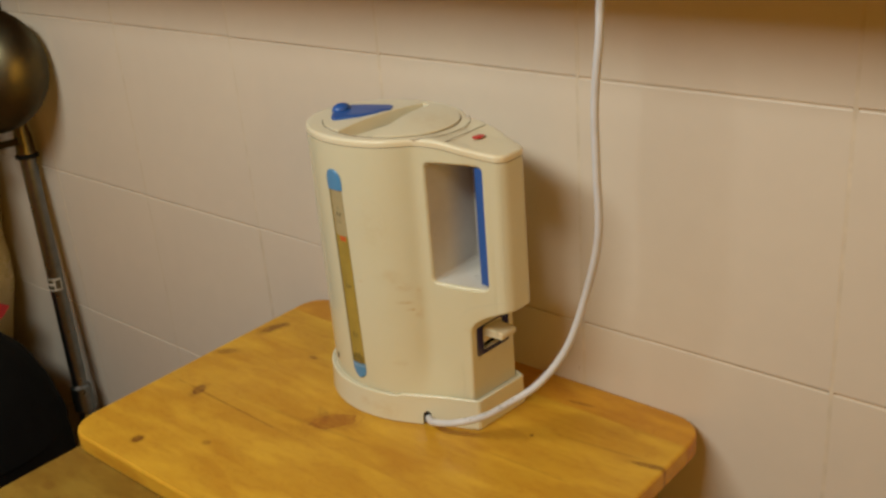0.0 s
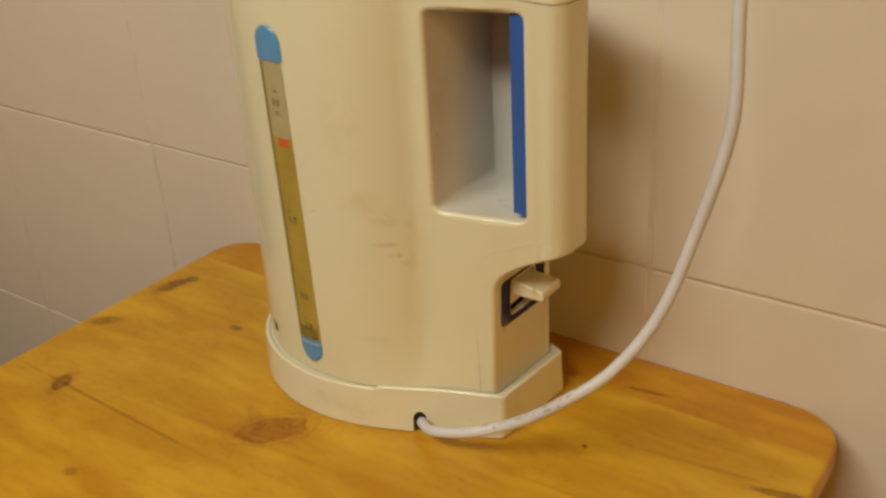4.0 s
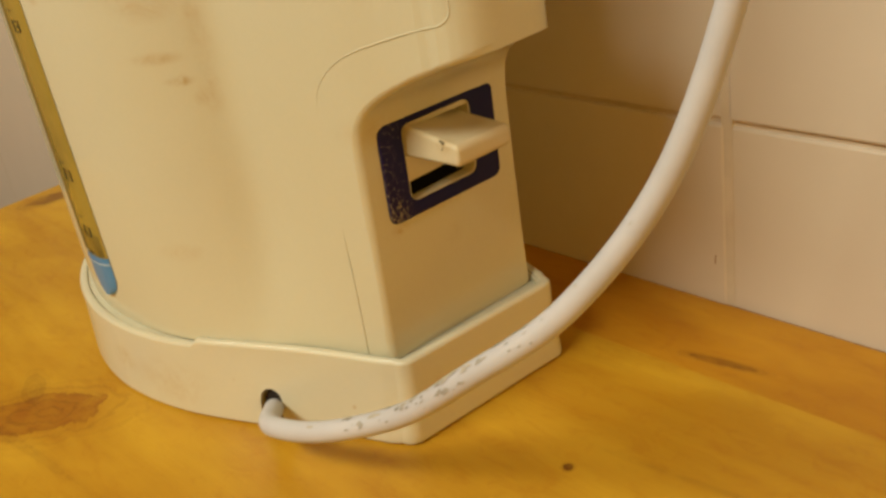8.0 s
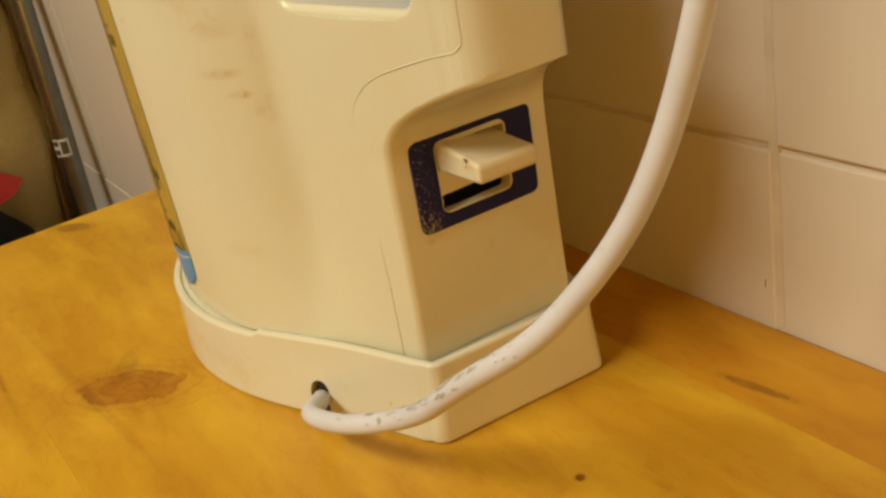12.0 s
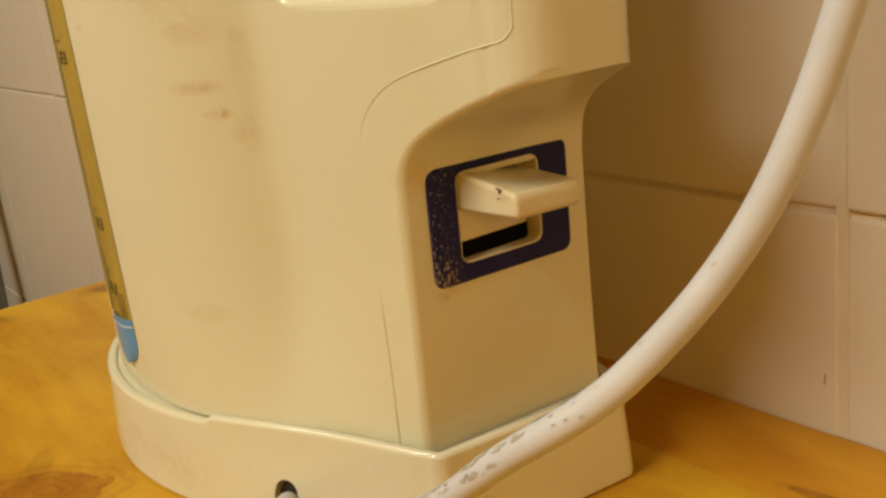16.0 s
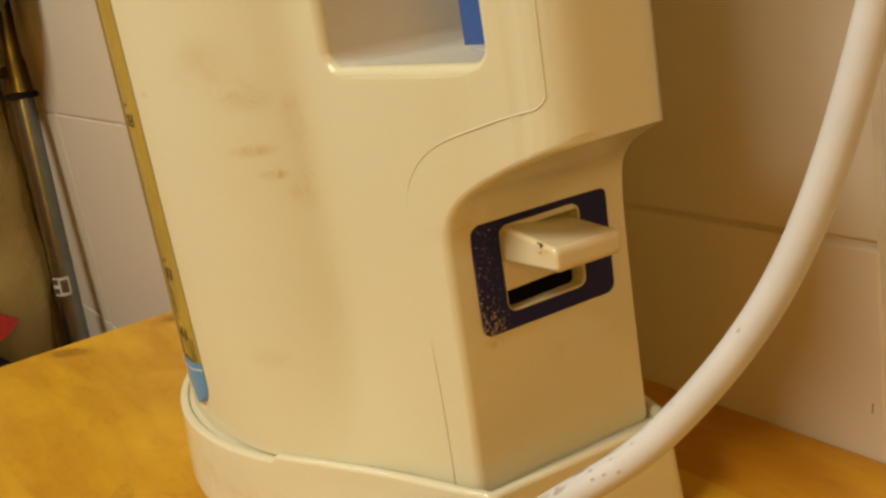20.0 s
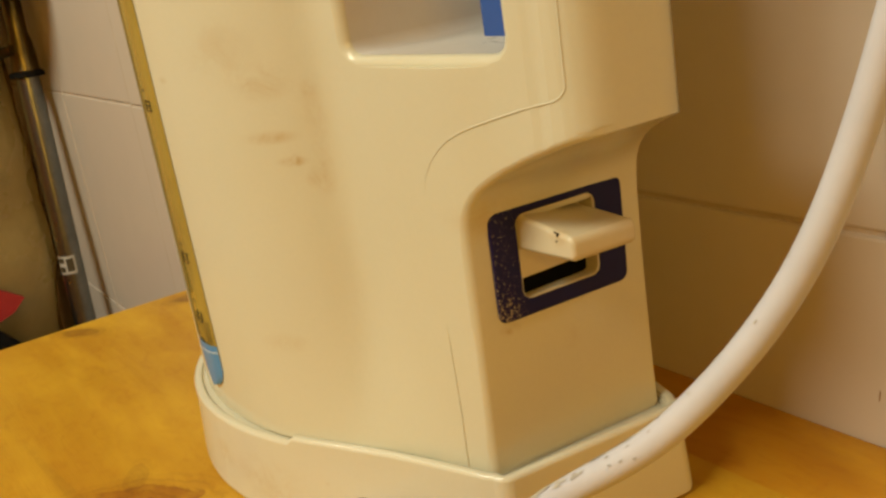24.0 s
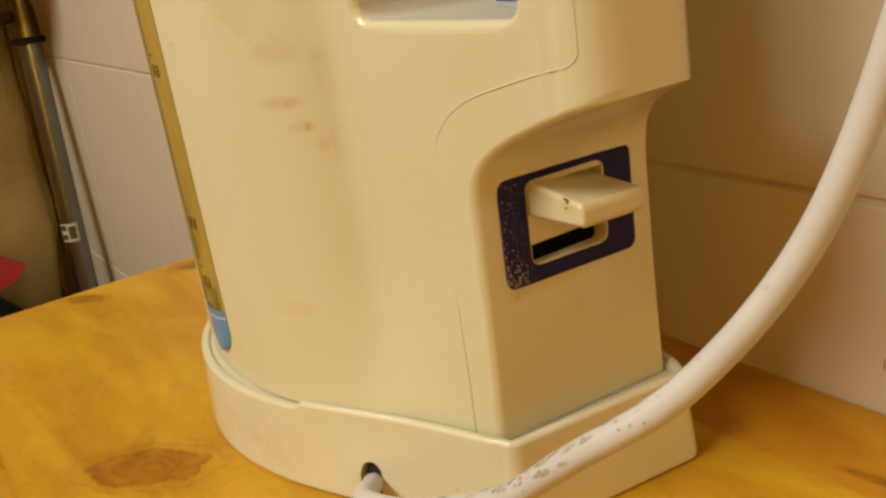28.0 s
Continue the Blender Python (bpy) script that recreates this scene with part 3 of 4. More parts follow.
# Handle cut stops short: an unseen far web keeps light off the wall.
body = part("jug", askew(carved(body_bm, [flared(LEDGE, 0.0017), flared(WINDOW, 0.0022, back=0.0240),
                                    boxed((-0.0500, KY - 0.0105, 0.0632), (-0.0275, KY + 0.0110, 0.0812)), lid_well]), 0.060), M_BODY, kettle, "yellowed cream plastic jug with brown smudges", 32)

# plastic inside the handle, less yellowed than the outside
body.data.materials.append(M_INNER)
for face in body.data.polygons:
    at = face.center + Vector((KX, KY, 0))
    if -0.0640 < at.x < -0.0190 and 0.1185 < at.z < 0.2150 and -0.015 < at.y - KY < 0.0245:
        face.material_index = 1

# thin raised seam of the handle's side panel
GROOVE = ([(-0.0068, 0.214), (-0.0070, 0.180), (-0.0073, 0.150), (-0.0076, 0.1176)] + [(-0.0110 + 0.0034 * math.cos(t), 0.1130 - 0.0034 * math.sin(t)) for t in (0.0, 0.4, 0.8, 1.2, 1.4)]
          + [(-0.0165, 0.1084), (-0.0240, 0.1064), (-0.0310, 0.1042), (-0.0360, 0.1016), (-0.0402, 0.0978), (-0.0427, 0.0940), (-0.0440, 0.0895)])
seam_path = spline([(x, 0, z) for x, z in GROOVE], 3)
part("panel_seam", tube([(p.x, flank(p.x, rim) + 0.00005, p.z) for p in seam_path], [0.0003] * (len(seam_path) - 16) + [0.0003 - 0.00025 * (k / 15) for k in range(16)], 6), M_RIDGE, kettle)
part("housing_seam", tube([(-0.0435, flank(-0.0435, rim), 0.060), (-0.0428, flank(-0.0428, blend(0.65)), 0.040), (-0.0424, flank(-0.0424, low), 0.0235)], [0.00006, 0.0002, 0.00033], 6), M_RIDGE, kettle)

# blue grip inside the handle
grip = bmesh.new()
for z0, z1 in ((0.1224, 0.2130),):
    loft([[(x, KY + y, z) for x, y in ((-0.0196, -0.0172), (-0.0196, 0.0172), (-0.0258, 0.0172), (-0.0264, -0.0172))] for z in (z0, z0 + 0.002, z1)], bm=grip)
part("grip", grip, M_BLUE, kettle, "dark blue plastic grip lining the handle")

# water gauge on the flank
def on_flank(u, z, grow=0.0006):
    """u: metres along the flank from the gauge's middle line; the gauge leans slightly."""
    x = -0.1281 - 0.0040 * (z - 0.03) / 0.17 + u
    return (x, side_y(x, grow), z)


def flank_strip(z0, z1, width, grow=0.0006, round_top=False, round_low=False, depth=0.002, offset=0.0):
    bm = bmesh.new()
    n, rows = 8, []
    steps = [z0 + (z1 - z0) * k / 24 for k in range(25)]
    h = width / 2
    for z in steps:
        f = 1.0
        if round_low and z - z0 < h:
            f = math.sqrt(max(0.0, 1 - ((h - (z - z0)) / h) ** 2))
        if round_top and z1 - z < h:
            f = math.sqrt(max(0.0, 1 - ((h - (z1 - z)) / h) ** 2))
        rows.append([bm.verts.new(on_flank(offset + h * max(f, 0.04) * (2 * k / n - 1), z, grow * (1 - (2 * k / n - 1) ** 4 * 0.8))) for k in range(n + 1)])
    for a, b in zip(rows, rows[1:]):
        for k in range(n):
            bm.faces.new((a[k], a[k + 1], b[k + 1], b[k]))
    return bm


gauge = part("water_gauge", flank_strip(0.0400, 0.1530, 0.0146, 0.0007), M_GAUGE, kettle, "long stained olive water gauge")
part("dry_tube", flank_strip(0.1530, 0.1935, 0.0146, 0.0007), M_GAUGE_DRY, gauge)
part("gauge_cap", flank_strip(0.0302, 0.0435, 0.0146, 0.0012, round_low=True), M_CYAN, gauge, "pale blue rounded end cap")
# Thin pale band paints the light caught by the cap's edge.
part("cap_lip", flank_strip(0.0413, 0.0419, 0.0148, 0.0016), M_CYAN_PALE, gauge, "pale ridge of the cap, its highlight in the colour")
part("gauge_cap", flank_strip(0.1900, 0.2060, 0.0165, 0.0014, round_top=True), M_CYAN, gauge, "pale blue rounded end cap")
part("float", flank_strip(0.1490, 0.1530, 0.0080, 0.0011, offset=0.002), M_FLOAT, gauge, "orange float at the water line")
part("inner_shade", flank_strip(0.0440, 0.1900, 0.0022, 0.0009, offset=-0.0060), M_GAUGE_EDGE, gauge, "dark strip down one side of the tube")
part("deposit", flank_strip(0.0437, 0.0505, 0.0138, 0.00085), M_DEPOSIT, gauge, "dark scale at the foot of the tube")
for z, w, off in ((0.1150, 0.0036, -0.0010), (0.0722, 0.0036, -0.0010), (0.0555, 0.0036, -0.0010), (0.0440, 0.0036, -0.0010), (0.1640, 0.0050, 0.001), (0.1655, 0.0050, 0.001), (0.1755, 0.0042, 0.001)):
    part("level_mark", flank_strip(z, z + 0.0003, w, 0.0010, offset=off), M_INK, gauge)
for z, off in ((0.1095, 0.0010), (0.0672, 0.0010), (0.0497, 0.0010), (0.1690, 0.001)):
    for dz in (0.0, 0.0014, 0.0028):
        part("figure_bar", flank_strip(z + dz, z + dz + 0.00025, 0.0044 - 0.25 * dz, 0.0010, offset=off), M_INK, gauge)
    part("figure_bar", flank_strip(z, z + 0.0031, 0.0003, 0.0010, offset=off - 0.0020), M_INK, gauge)
    part("figure_bar", flank_strip(z, z + 0.0031, 0.0003, 0.0010, offset=off + 0.0018), M_INK, gauge)


# switch on the back
def face_x(z):
    return -0.0355 + 0.0011 * (z - 0.03) / 0.046


def on_back(outline_yz, lift0, lift1):
    """A plate on the sloping back, from an outline of (y, z)."""
    return loft([[(face_x(z) + l, y, z) for y, z in outline_yz] for l in (lift0, lift1)])


plate_hole = loft([[(x, y, z) for y, z in rounded(-0.0860, -0.0644, 0.0628, 0.0826, 0.0022, 4)] for x in (-0.05, 0.0)])
plate = part("switch_plate", askew(carved(on_back(rounded(-0.0930, -0.0562, 0.0588, 0.0846, 0.0024, 5), -0.003, 0.0006), [plate_hole], 0.0003, 1), 0.055), M_NAVY, kettle, "dark navy switch plate with rubbed specks")
inner = loft([[(x, y, z) for y, z in rounded(-0.08593, -0.06478, 0.06315, 0.08225, 0.0019, 4)] for x in (-0.05, 0.0)])
part("switch_rim", askew(carved(on_back(rounded(-0.0860, -0.0644, 0.0628, 0.0826, 0.0022, 4), -0.006, 0.0006), [inner], 0.0002, 1), 0.055), M_LEVER, plate, "thin cream lip round the switch slot")
# Solid black block gives the slot its deep shade by colour.
part("switch_slot", boxed((-0.0470, -0.0853, 0.0630), (-0.0360, -0.0652, 0.0668)), M_BLACK, plate, "black block that paints the slot's shade behind the lever")
lever = bmesh.new()
LEVER = [(-0.0400, 0.0738), (-0.0330, 0.0742), (-0.0245, 0.0744), (-0.0166, 0.0747), (-0.0156, 0.0752), (-0.0156, 0.0793), (-0.0168, 0.0801), (-0.0330, 0.0825), (-0.0400, 0.0825)]
loft([[(x, y, z) for x, z in LEVER] for y in (-0.0851, -0.0655)], bm=lever)
for v in lever.verts:
    if v.co.x > -0.021 and v.co.y > -0.07:
        v.co.x -= 0.0008
        v.co.y = -0.0665
        v.co.z -= 0.0010
    elif v.co.y > -0.07 and v.co.z > 0.08:
        v.co.z -= 0.0030
part("rocker_body", boxed((-0.0440, -0.0855, 0.0669), (-0.0352, -0.0656, 0.0800), 0.0006), M_LEVER, plate, "cream rocker behind the lever")
lever_part = part("switch_lever", carved(lever, [], 0.0017, 4), M_LEVER, plate, "glossy cream rocker lever, pushed up")
for x, y, z, w, h, turn in ((-0.0205, -0.0852, 0.0804, 0.0007, 0.00008, 20), (-0.0202, -0.0852, 0.0801, 0.0001, 0.0004, 10), (-0.0207, -0.0852, 0.0786, 0.0002, 0.00012, 0)):
    nick = boxed((-w, -0.00015, -h), (w, 0.0003, h))
    nick.transform(Matrix.Translation((x, y, z)) @ pose(0, 0, 0, 0, turn, 0))
    part("nick", nick, M_INK, lever_part)

# collar, lid and button on top
collar_out = outline(BACK, 0.0001, 0.010)


def top_z(x):
    return seam_z(x) + 0.0058


rings = [[(x, y, seam_z(x) + 0.0004) for x, y in toward(collar_out, 0.0003)], [(x, y, seam_z(x) + 0.0008) for x, y in collar_out], [(x, y, seam_z(x) + 0.0036) for x, y in collar_out]]
rings += [[(x, y, seam_z(x) + 0.0036 + 0.0022 * math.sin(k)) for x, y in toward(collar_out, 0.0030 * (1 - math.cos(k)) ** 1.15)] for k in (0.4, 0.8, 1.2, 1.57)]
LX, LA, LB = -0.1190, 0.0570, 0.0455


def on_lid_edge(x, y, grow):
    t = math.atan2((y - KY) / LB, (x - LX) / LA)
    return LX + (LA + grow) * math.cos(t), KY + (LB + grow) * math.sin(t)


inner_edge = [on_lid_edge(x, y, 0.0009) for x, y in toward(collar_out, 0.0030)]
rings += [[(x, y, 0.2314) for x, y in inner_edge], [(x, y, 0.2240) for x, y in inner_edge]]
part("collar", loft(rings, cap_end=False), M_LID, kettle, "", 50)


def lid_height(x, y):
    """Low dome, fuller on the hinge side of the finger hollow."""
    r = math.sqrt(((x - LX) / LA) ** 2 + ((y - KY) / LB) ** 2)
    return 0.0010 + 0.0026 * (1 - r * r) + 0.0016 * max(0.0, 1 - r * r) * min(1, max(0, (x + 0.118) / 0.012))


lid = bmesh.new()
NR, NA = 20, 120
grid = [[lid.verts.new((LX + LA * r / NR * math.cos(2 * math.pi * a / NA), KY + LB * r / NR * math.sin(2 * math.pi * a / NA), 0)) for a in range(NA)] for r in range(1, NR + 1)]
middle = lid.verts.new((LX, KY, 0))
for a in range(NA):
    lid.faces.new((middle, grid[0][a], grid[0][(a + 1) % NA]))
    for r in range(NR - 1):
        lid.faces.new((grid[r][a], grid[r + 1][a], grid[r + 1][(a + 1) % NA], grid[r][(a + 1) % NA]))
for v in lid.verts:
    v.co.z = 0.2318 + lid_height(v.co.x, v.co.y)
skirt = [lid.verts.new((LX + (LA + 0.0002) * math.cos(2 * math.pi * a / NA), KY + (LB + 0.0002) * math.sin(2 * math.pi * a / NA), 0.2150)) for a in range(NA)]
for a in range(NA):
    lid.faces.new((grid[-1][a], skirt[a], skirt[(a + 1) % NA], grid[-1][(a + 1) % NA]))
lid.faces.new(skirt)
hollow = []
for k in range(25):
    y = -0.1225 + 0.0865 * k / 24
    left = -0.1310 + (y + 0.119) * 0.115
    edge = -0.0975 - 0.0150 * (k / 24) ** 1.5
    deep = 0.2172 + 0.0075 * max(0, (y + 0.075) / 0.039) ** 2
    hollow.append([(left - 0.001, y, 0.245), (left, y, 0.2352), (left + 0.0028, y, deep), (edge, y, deep), (edge, y, 0.245)])
lid = carved(lid, [loft(hollow)], 0.0005, 2)
lid_part = part("lid", lid, M_LID, kettle, "cream lid with a finger groove", 40)


def ring_line(ax, by, z, r, a0, a1, x0):
    return tube([(x0 + ax * math.cos(radians(a0 + (a1 - a0) * k / 40)), KY + by * math.sin(radians(a0 + (a1 - a0) * k / 40)), z) for k in range(41)], r, 6)


part("lid_gap", ring_line(LA + 0.0006, LB + 0.0006, 0.2316, 0.0003, 0, 360, LX), M_SEAM, lid_part)
part("hinge_line", ring_line(0.0655, 0.0500, 0.2313, 0.0003, -42, 42, -0.1185), M_SEAM, lid_part)
flag = bmesh.new()
FLAG = [(-0.1555, -0.027), (-0.1650, -0.016), (-0.1690, -0.006), (-0.1640, 0.004), (-0.1540, 0.009), (-0.1470, 0.012), (-0.1330, 0.018), (-0.1290, 0.013), (-0.1270, 0.008), (-0.1300, 0.002), (-0.1300, -0.003), (-0.1360, -0.016), (-0.1440, -0.023), (-0.1505, -0.028)]
loft([[(x + g * (x + 0.147) * -1, KY + y * (1 - g), z) for x, y in FLAG] for z, g in ((0.2325, 0.0), (0.2356, 0.0), (0.2366, 0.08))], bm=flag)
part("lid_catch", flag, M_BLUE, lid_part, "bright blue lid catch")
knob = bmesh.new()
bmesh.ops.create_uvsphere(knob, u_segments=20, v_segments=12, radius=1.0, matrix=Matrix.Translation((-0.1615, KY - 0.010, 0.2368)) @ Matrix.Diagonal((0.0066, 0.0080, 0.0046, 1)))
part("catch_knob", knob, M_BLUE, lid_part)
cap_line = tube([(-0.046, KY + half_width(-0.046) * s, top_z(-0.046) - 0.0002) for s in (-0.9, -0.5, 0, 0.5, 0.9)], 0.0003, 6)
part("cap_seam", cap_line, M_SEAM, kettle)
lamp = bmesh.new()
bmesh.ops.create_uvsphere(lamp, u_segments=20, v_segments=10, radius=1.0, matrix=Matrix.Translation((-0.0362, KY + 0.0020, top_z(-0.0362))) @ Matrix.Diagonal((0.0036, 0.0058, 0.0007, 1)))
part("pilot_lamp", lamp, M_RED, kettle, "small red pilot lamp")
part("cap_gap", tube([(x, y, seam_z(x)) for x, y in toward(outline(BACK, 0, 0.010), 0.0002)] + [(*outline(BACK, 0, 0.010)[0], seam_z(BACK))], 0.00016, 6), M_SEAM, kettle)
badge = part("badge", flank_strip(0.0335, 0.0385, 0.004, 0.0004, offset=-0.034), M_INK, kettle, "small dark printed mark")

# ---- power base ----
base = thing("kettle_base", (KX, KY, 0.0), "cream plastic power base under the kettle", "kettle base")
BB = -0.0294


def base_ring(z, grow):
    return [(x, y, z) for x, y in outline(BB, grow, 0.0035, FOOT if z < 0.01 else RIM, 0.0735 if z < 0.01 else 0.0728)]


def rim_z(x):
    return 0.0253 if x > -0.0895 else 0.0238


def rim_ring(grow, drop=0.0):
    return [(x, y, rim_z(x) - drop) for x, y in outline(BB, grow, 0.0035, RIM, 0.0728)]


shell = loft([base_ring(0.0002, -0.0004), base_ring(0.0007, 0.0003), base_ring(0.0018, 0.0005), base_ring(0.0180, 0.0004), rim_ring(0.0004, 0.0010), rim_ring(0.0002, 0.0005), rim_ring(-0.0002, 0.0001), rim_ring(-0.0008),
              rim_ring(-0.0014), rim_ring(-0.0020, 0.0002), rim_ring(-0.0023, 0.0009), rim_ring(-0.0027, 0.0009), base_ring(0.0228, -0.0030)])
hole = bmesh.new()
bmesh.ops.create_cone(hole, cap_ends=True, segments=24, radius1=0.0034, radius2=0.0034, depth=0.012, matrix=Matrix.Translation((-0.0681, -0.1196, 0.0088)) @ pose(0, 0, 0, 90, 0, 24))
slot = boxed((-0.0715, -0.126, -0.01), (-0.0647, -0.114, 0.0088))
slot_turn = Matrix.Translation((-0.0672, -0.12, 0)) @ pose(0, 0, 0, 0, 0, 24) @ Matrix.Translation((0.0672, 0.12, 0))
slot.transform(slot_turn)
part("base_shell", askew(carved(shell, [hole, slot]), 0.085), M_BASE, base, "", 35)
# Solid dark plugs colour in the shade of the cord hole and notch.
recess = bmesh.new()
bmesh.ops.create_cone(recess, cap_ends=True, segments=24, radius1=0.00365, radius2=0.00365, depth=0.006, matrix=Matrix.Translation((-0.0692, -0.1134, 0.0088)) @ pose(0, 0, 0, 90, 0, 24))
lower = boxed((-0.0708, -0.1163, 0.0006), (-0.0636, -0.112, 0.0086))
lower.transform(slot_turn)
part("cord_hole_shade", recess, M_HOLE, base)
part("cord_notch_shade", lower, M_HOLE, base)

# ---- cord ----
CORD = [(-0.0671, -0.1190, 0.0073), (-0.0538, -0.1278, 0.0128), (-0.0339, -0.1255, 0.0181), (-0.0113, -0.1180, 0.0279), (0.0102, -0.1152, 0.0449), (0.0294, -0.1035, 0.0618), (0.0448, -0.0900, 0.0883), (0.0557, -0.0814, 0.1271),
        (0.0671, -0.0808, 0.1755), (0.0662, -0.0802, 0.2218), (0.0657, -0.0800, 0.2675), (0.0686, -0.0778, 0.3130), (0.0666, -0.0723, 0.3620), (0.0650, -0.0640, 0.4245)]
path = spline(CORD, 12)
cord = thing("power_cord", (-0.0672, -0.12, 0.0), "thick white power cord looping up from the kettle base", "cord")
sheath = part("sheath", tube(path, 0.00272, 18), M_CORD, cord, "", 60)
scuffs = random.Random(3)


def scuff(i, angle, size):
    """A rubbed grey patch on the sheath."""
    bm, p = bmesh.new(), path[i]
    along = (path[i + 1] - path[i - 1]).normalized()
    out = (Vector((0.35, -0.6, 0.75)) - along * along.dot(Vector((0.35, -0.6, 0.75)))).normalized()
    across = along.cross(out)
    ring = []
    for k in range(15):
        t = 2 * math.pi * k / 15
        r = size * scuffs.uniform(0.35, 1.3)
        a = angle + r * math.sin(t) / 0.0027 * 0.6
        ring.append(bm.verts.new(p + along * r * 1.7 * math.cos(t) + (out * math.cos(a) + across * math.sin(a)) * 0.00283))
    bm.faces.new(ring)
    return bm


for k in range(20):
    i = int(scuffs.triangular(28, 62, 42))
    part("scuff", scuff(i, scuffs.uniform(-0.9, 0.5), scuffs.choice((0.0003, 0.0005, 0.0007, 0.0010))), M_SCUFF, sheath)

for k in range(16):
    part("rubbed_patch", scuff(int(scuffs.uniform(22, 60)), scuffs.uniform(-1.5, -0.2), scuffs.choice((0.0008, 0.0011, 0.0014))), M_SCUFF_WARM, sheath)

for k in range(18):
    part("scuff", scuff(int(scuffs.uniform(28, 60)), scuffs.uniform(-1.2, 0.7), scuffs.choice((0.0002, 0.0003, 0.0004))), M_SCUFF, sheath)

for k in range(22):
    part("speck", scuff(int(scuffs.uniform(60, min(130, len(path) - 3))), scuffs.uniform(-1.3, 1.0), scuffs.choice((0.00012, 0.00018, 0.00028))), M_SCUFF_WARM, sheath)

# ---- things beyond the table ----
def on_tube(z):
    """The leaning tube's middle line at height z."""
    return (-0.834 - 0.065 * (z - 0.076), -0.0172 + 0.048 * (z - 0.076), z)


tube_thing = thing("vacuum_tube", (-0.68, -0.084, GROUND), "chrome vacuum cleaner tube standing against the tiled wall", "vacuum tube")
part("tube", tube([on_tube(GROUND), on_tube(0.078)], 0.0102, 24), M_TUBE, tube_thing)
part("ring", tube([on_tube(0.0735), on_tube(0.0745), on_tube(0.0785), on_tube(0.0795)], [0.0125, 0.0150, 0.0150, 0.0125], 24), M_RUBBER, tube_thing, "black rubber ring")
part("sleeve", tube([on_tube(0.0795), on_tube(0.105), on_tube(0.113), on_tube(0.32)], [0.0120, 0.0104, 0.0086, 0.0084], 24), M_BRASS, tube_thing, "brassy tapered sleeve")
part("joint", tube([on_tube(-0.290), on_tube(-0.287), on_tube(-0.252), on_tube(-0.249)], [0.011, 0.0142, 0.0142, 0.011], 24), M_TUBE, tube_thing, "wider steel joint")
def wrap(z0, z1, a0, a1, lift=0.0003):
    """A patch wrapped round the tube, between two angles."""
    bm, n = bmesh.new(), 10
    rows = []
    for z in (z0, z1):
        p, r = on_tube(z), 0.0102 + lift
        rows.append([bm.verts.new((p[0] + r * math.cos(radians(a0 + (a1 - a0) * k / n)), p[1] + r * math.sin(radians(a0 + (a1 - a0) * k / n)), z)) for k in range(n + 1)])
    for k in range(n):
        bm.faces.new((rows[0][k], rows[0][k + 1], rows[1][k + 1], rows[1][k]))
    return bm


band = part("sticker", wrap(-0.106, -0.089, -120, 10), M_LABEL, tube_thing, "small pale paper sticker with dark print")
part("print_bar", wrap(-0.0955, -0.0905, -118, -46, 0.0005), M_INK, band)
part("print_bar", wrap(-0.1040, -0.0990, -118, -46, 0.0005), M_INK, band)
part("print_bar", wrap(-0.1035, -0.0915, -36, 0, 0.0005), M_INK, band)

dish = thing("steel_dish", (-0.780, -0.075, 0.205), "round polished steel dish hanging beside the wall", "dish")
DISH = [(0.0, 0.0), (0.02, 0.001), (0.045, 0.007), (0.066, 0.020), (0.072, 0.030), (0.0745, 0.031), (0.075, 0.0285), (0.069, 0.017), (0.047, 0.0045), (0.02, -0.002), (0.0, -0.003)]
bowl = bmesh.new()
turn = look((0, 0, 0), (-1.0, 1.0, -0.3)).to_3x3()
rows = [[Vector((-0.780, -0.075, 0.205)) + turn @ Vector((r * math.cos(2 * math.pi * k / 48), r * math.sin(2 * math.pi * k / 48), 0.012 - d)) for k in range(48)] for r, d in DISH[1:-1]]
loft(rows, bm=bowl)
part("bowl", bowl, M_STEEL, dish)
part("wire_hook", tube([(-0.826, -0.026, 0.100), (-0.840, -0.042, 0.097), (-0.865, -0.075, 0.094), (-0.92, -0.11, 0.092)], 0.0048, 12), M_STEEL, dish)

rubbish_bin = thing("rubbish_bin", (-0.872, -0.175, GROUND), "black plastic rubbish bin with a domed lid", "bin")
profile = [(0.105, GROUND), (0.125, -0.40), (0.130, -0.33), (0.128, -0.28), (0.118, -0.225), (0.100, -0.180), (0.075, -0.150), (0.045, -0.132), (0.015, -0.126)]
part("body", loft([[(-0.872 + r * math.cos(2 * math.pi * k / 48), -0.175 + r * math.sin(2 * math.pi * k / 48), z) for k in range(48)] for r, z in profile[:4]]), M_BIN, rubbish_bin)
part("lid", loft([[(-0.872 + r * math.cos(2 * math.pi * k / 48), -0.175 + r * math.sin(2 * math.pi * k / 48), z) for k in range(48)] for r, z in [(profile[3][0] + 0.002, profile[3][1] + 0.002)] + profile[4:]]), M_BIN, rubbish_bin)

red = thing("red_dustpan", (-0.95, -0.11, GROUND), "red plastic dustpan leaning behind the bin", "dustpan")
part("pan", loft([[(-0.90, -0.062, -0.138), (-0.92, -0.20, -0.045), (-0.92, -0.20, -0.20), (-0.90, -0.075, -0.150)], [(-0.908, -0.062, -0.138), (-0.928, -0.20, -0.045), (-0.928, -0.20, -0.20), (-0.908, -0.075, -0.150)]]), M_PAN, red)
part("stick", tube([(-0.935, -0.18, -0.12), (-0.935, -0.18, GROUND)], 0.008, 10), M_PAN, red)

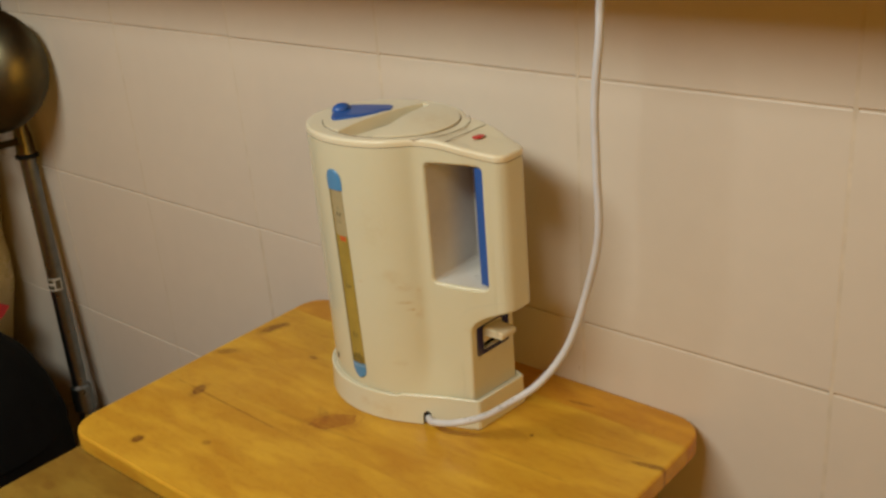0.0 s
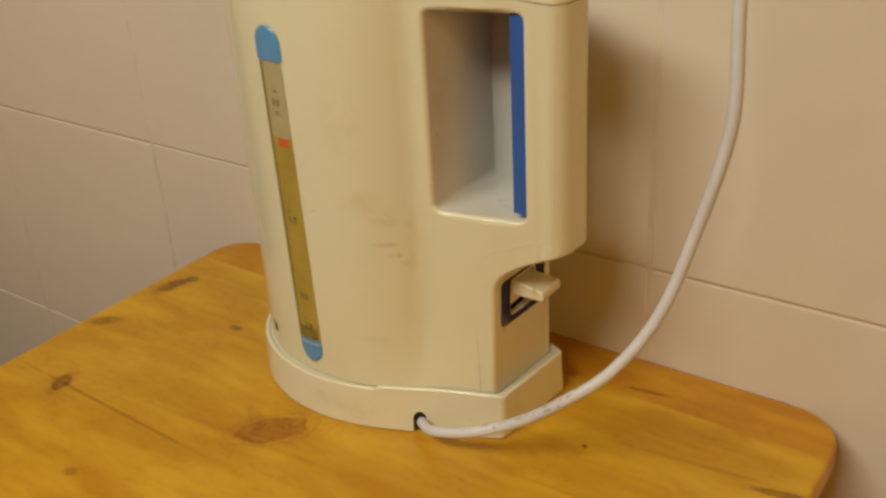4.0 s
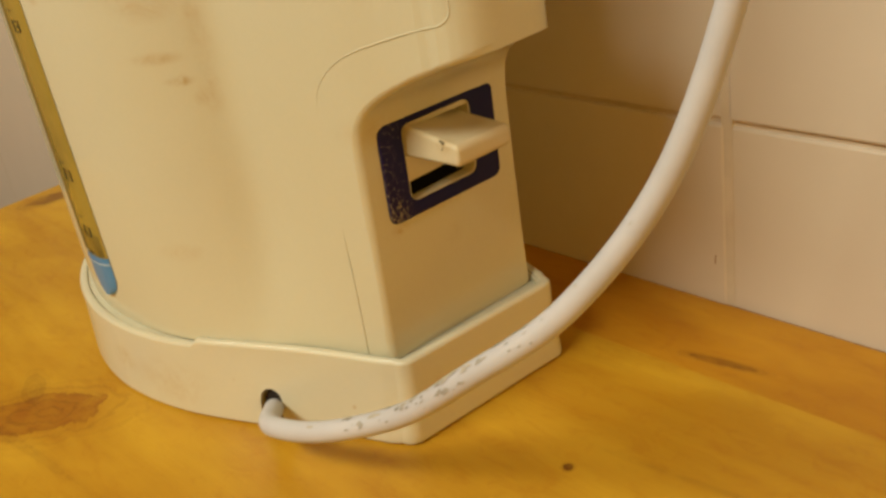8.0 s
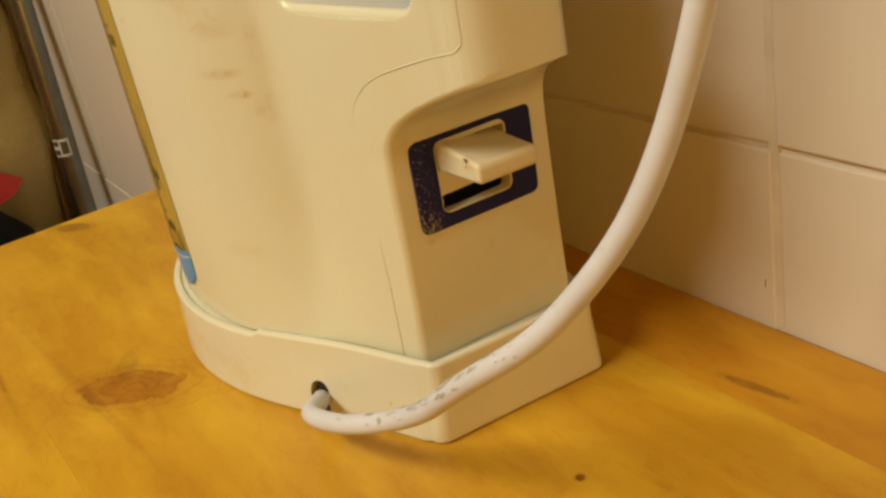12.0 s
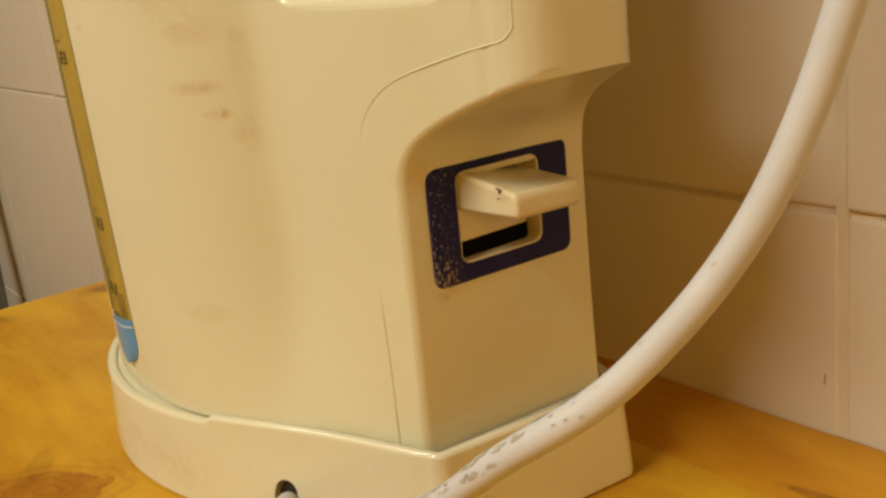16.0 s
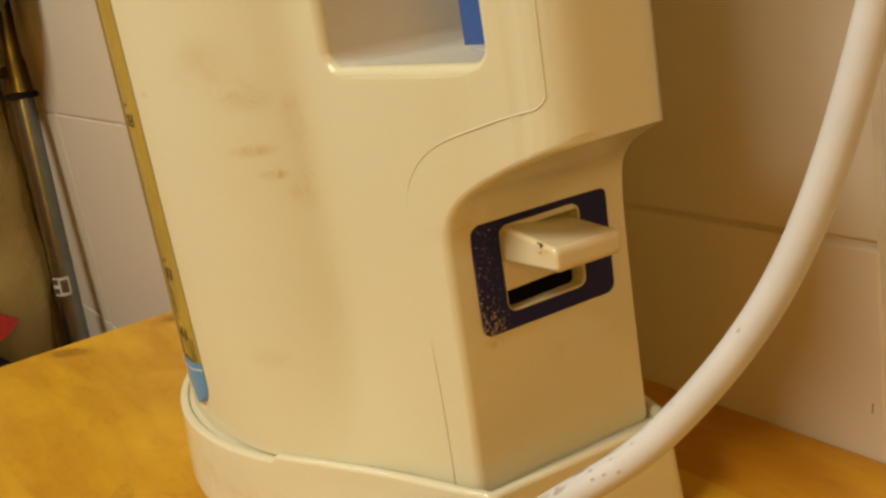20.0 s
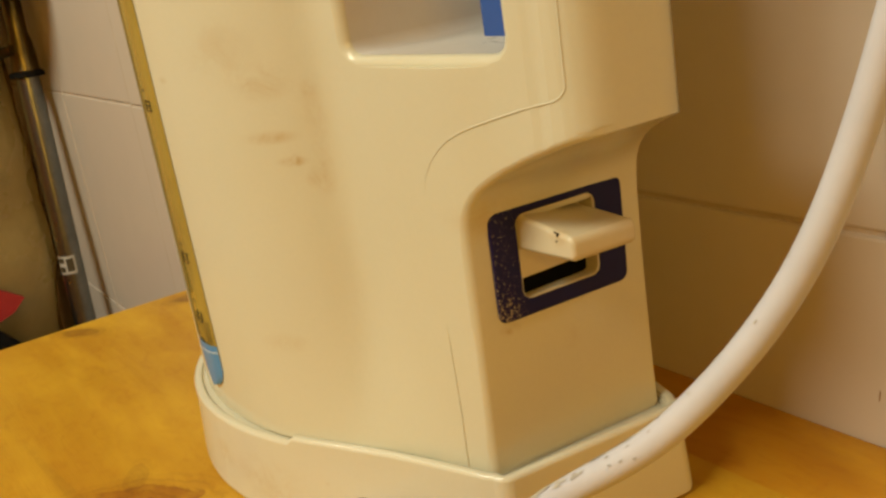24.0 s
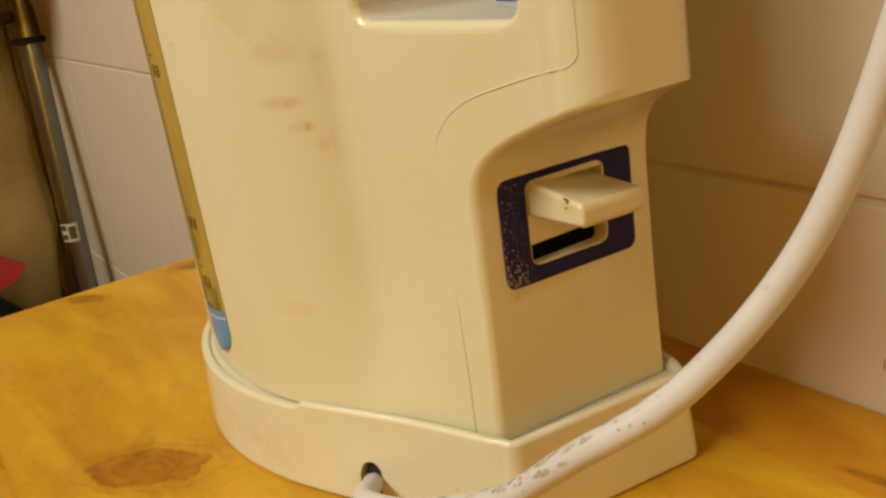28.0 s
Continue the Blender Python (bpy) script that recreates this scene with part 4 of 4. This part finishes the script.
sack = bmesh.new()
noise.seed_set(4)
rings = []
for k in range(40):
    z = GROUND + 1.25 * k / 39
    s = min(1.0, 0.75 + 1.2 * k / 39) * (1.0 if k < 32 else 1 - 0.5 * ((k - 32) / 7) ** 2)
    ring = []
    for a in range(60):
        t = 2 * math.pi * a / 60
        d = 1 + 0.12 * noise.noise(Vector((2.2 * math.cos(t), 2.2 * math.sin(t), 5 * z))) + 0.05 * noise.noise(Vector((7 * math.cos(t), 7 * math.sin(t), 14 * z)))
        lean = min(1, max(0, (z + 0.36) / 0.24))
        ring.append((-1.135 + 0.125 * lean + 0.02 * min(1, max(0, (z + 0.05) / 0.05)) + 0.105 * s * d * math.cos(t), min(-0.006, -0.125 + 0.120 * s * d * math.sin(t)), z))
    rings.append(ring)
loft(rings, bm=sack)
tagged(part("plastic_sack", sack, M_SACK, None, "", 60), "tall crumpled brown plastic sack standing in the corner", "sack")

# ---- wall tiles, one by one ----
def tile_mesh():
    bm = boxed((0.0007, -0.0035, 0.0007), (0.1993, 0.006, 0.1993), 0.0009, 2)
    bmesh.ops.recalc_face_normals(bm, faces=bm.faces)
    me = bpy.data.meshes.new("tile")
    bm.to_mesh(me)
    bm.free()
    me.materials.append(M_TILE)
    return me


TILE = tile_mesh()
pick = random.Random(7)
for row in range(-4, 4):
    for col in range(-6, 3):
        ob = new("tile", TILE)
        ob.parent = wall_north
        ob.location = (0.2 * col + pick.uniform(-0.0004, 0.0004), 0.0035 + pick.uniform(-0.0003, 0.0003), 0.0576 + 0.2 * row + pick.uniform(-0.0003, 0.0003))
        ob.rotation_euler = (pick.uniform(-0.0008, 0.0008), pick.uniform(-0.001, 0.001), pick.uniform(-0.0008, 0.0008))

for col in range(-6, 4):
    line = part("grout_line", boxed((0.2 * col - 0.0017, 0.0, GROUND + 0.05), (0.2 * col + 0.0017, 0.004, 0.8576)), M_JOINT, None, "", 0)
    line.parent = wall_north

chip = part("chip", tube([(-0.0040, 0.0004, 0.0105), (-0.0046, -0.0001, 0.0130), (-0.0043, -0.0001, 0.0155), (-0.0050, 0.0004, 0.0175)], [0.0001, 0.00032, 0.00028, 0.0001], 7), M_SHADE_GRIME)
chip.parent = wall_north
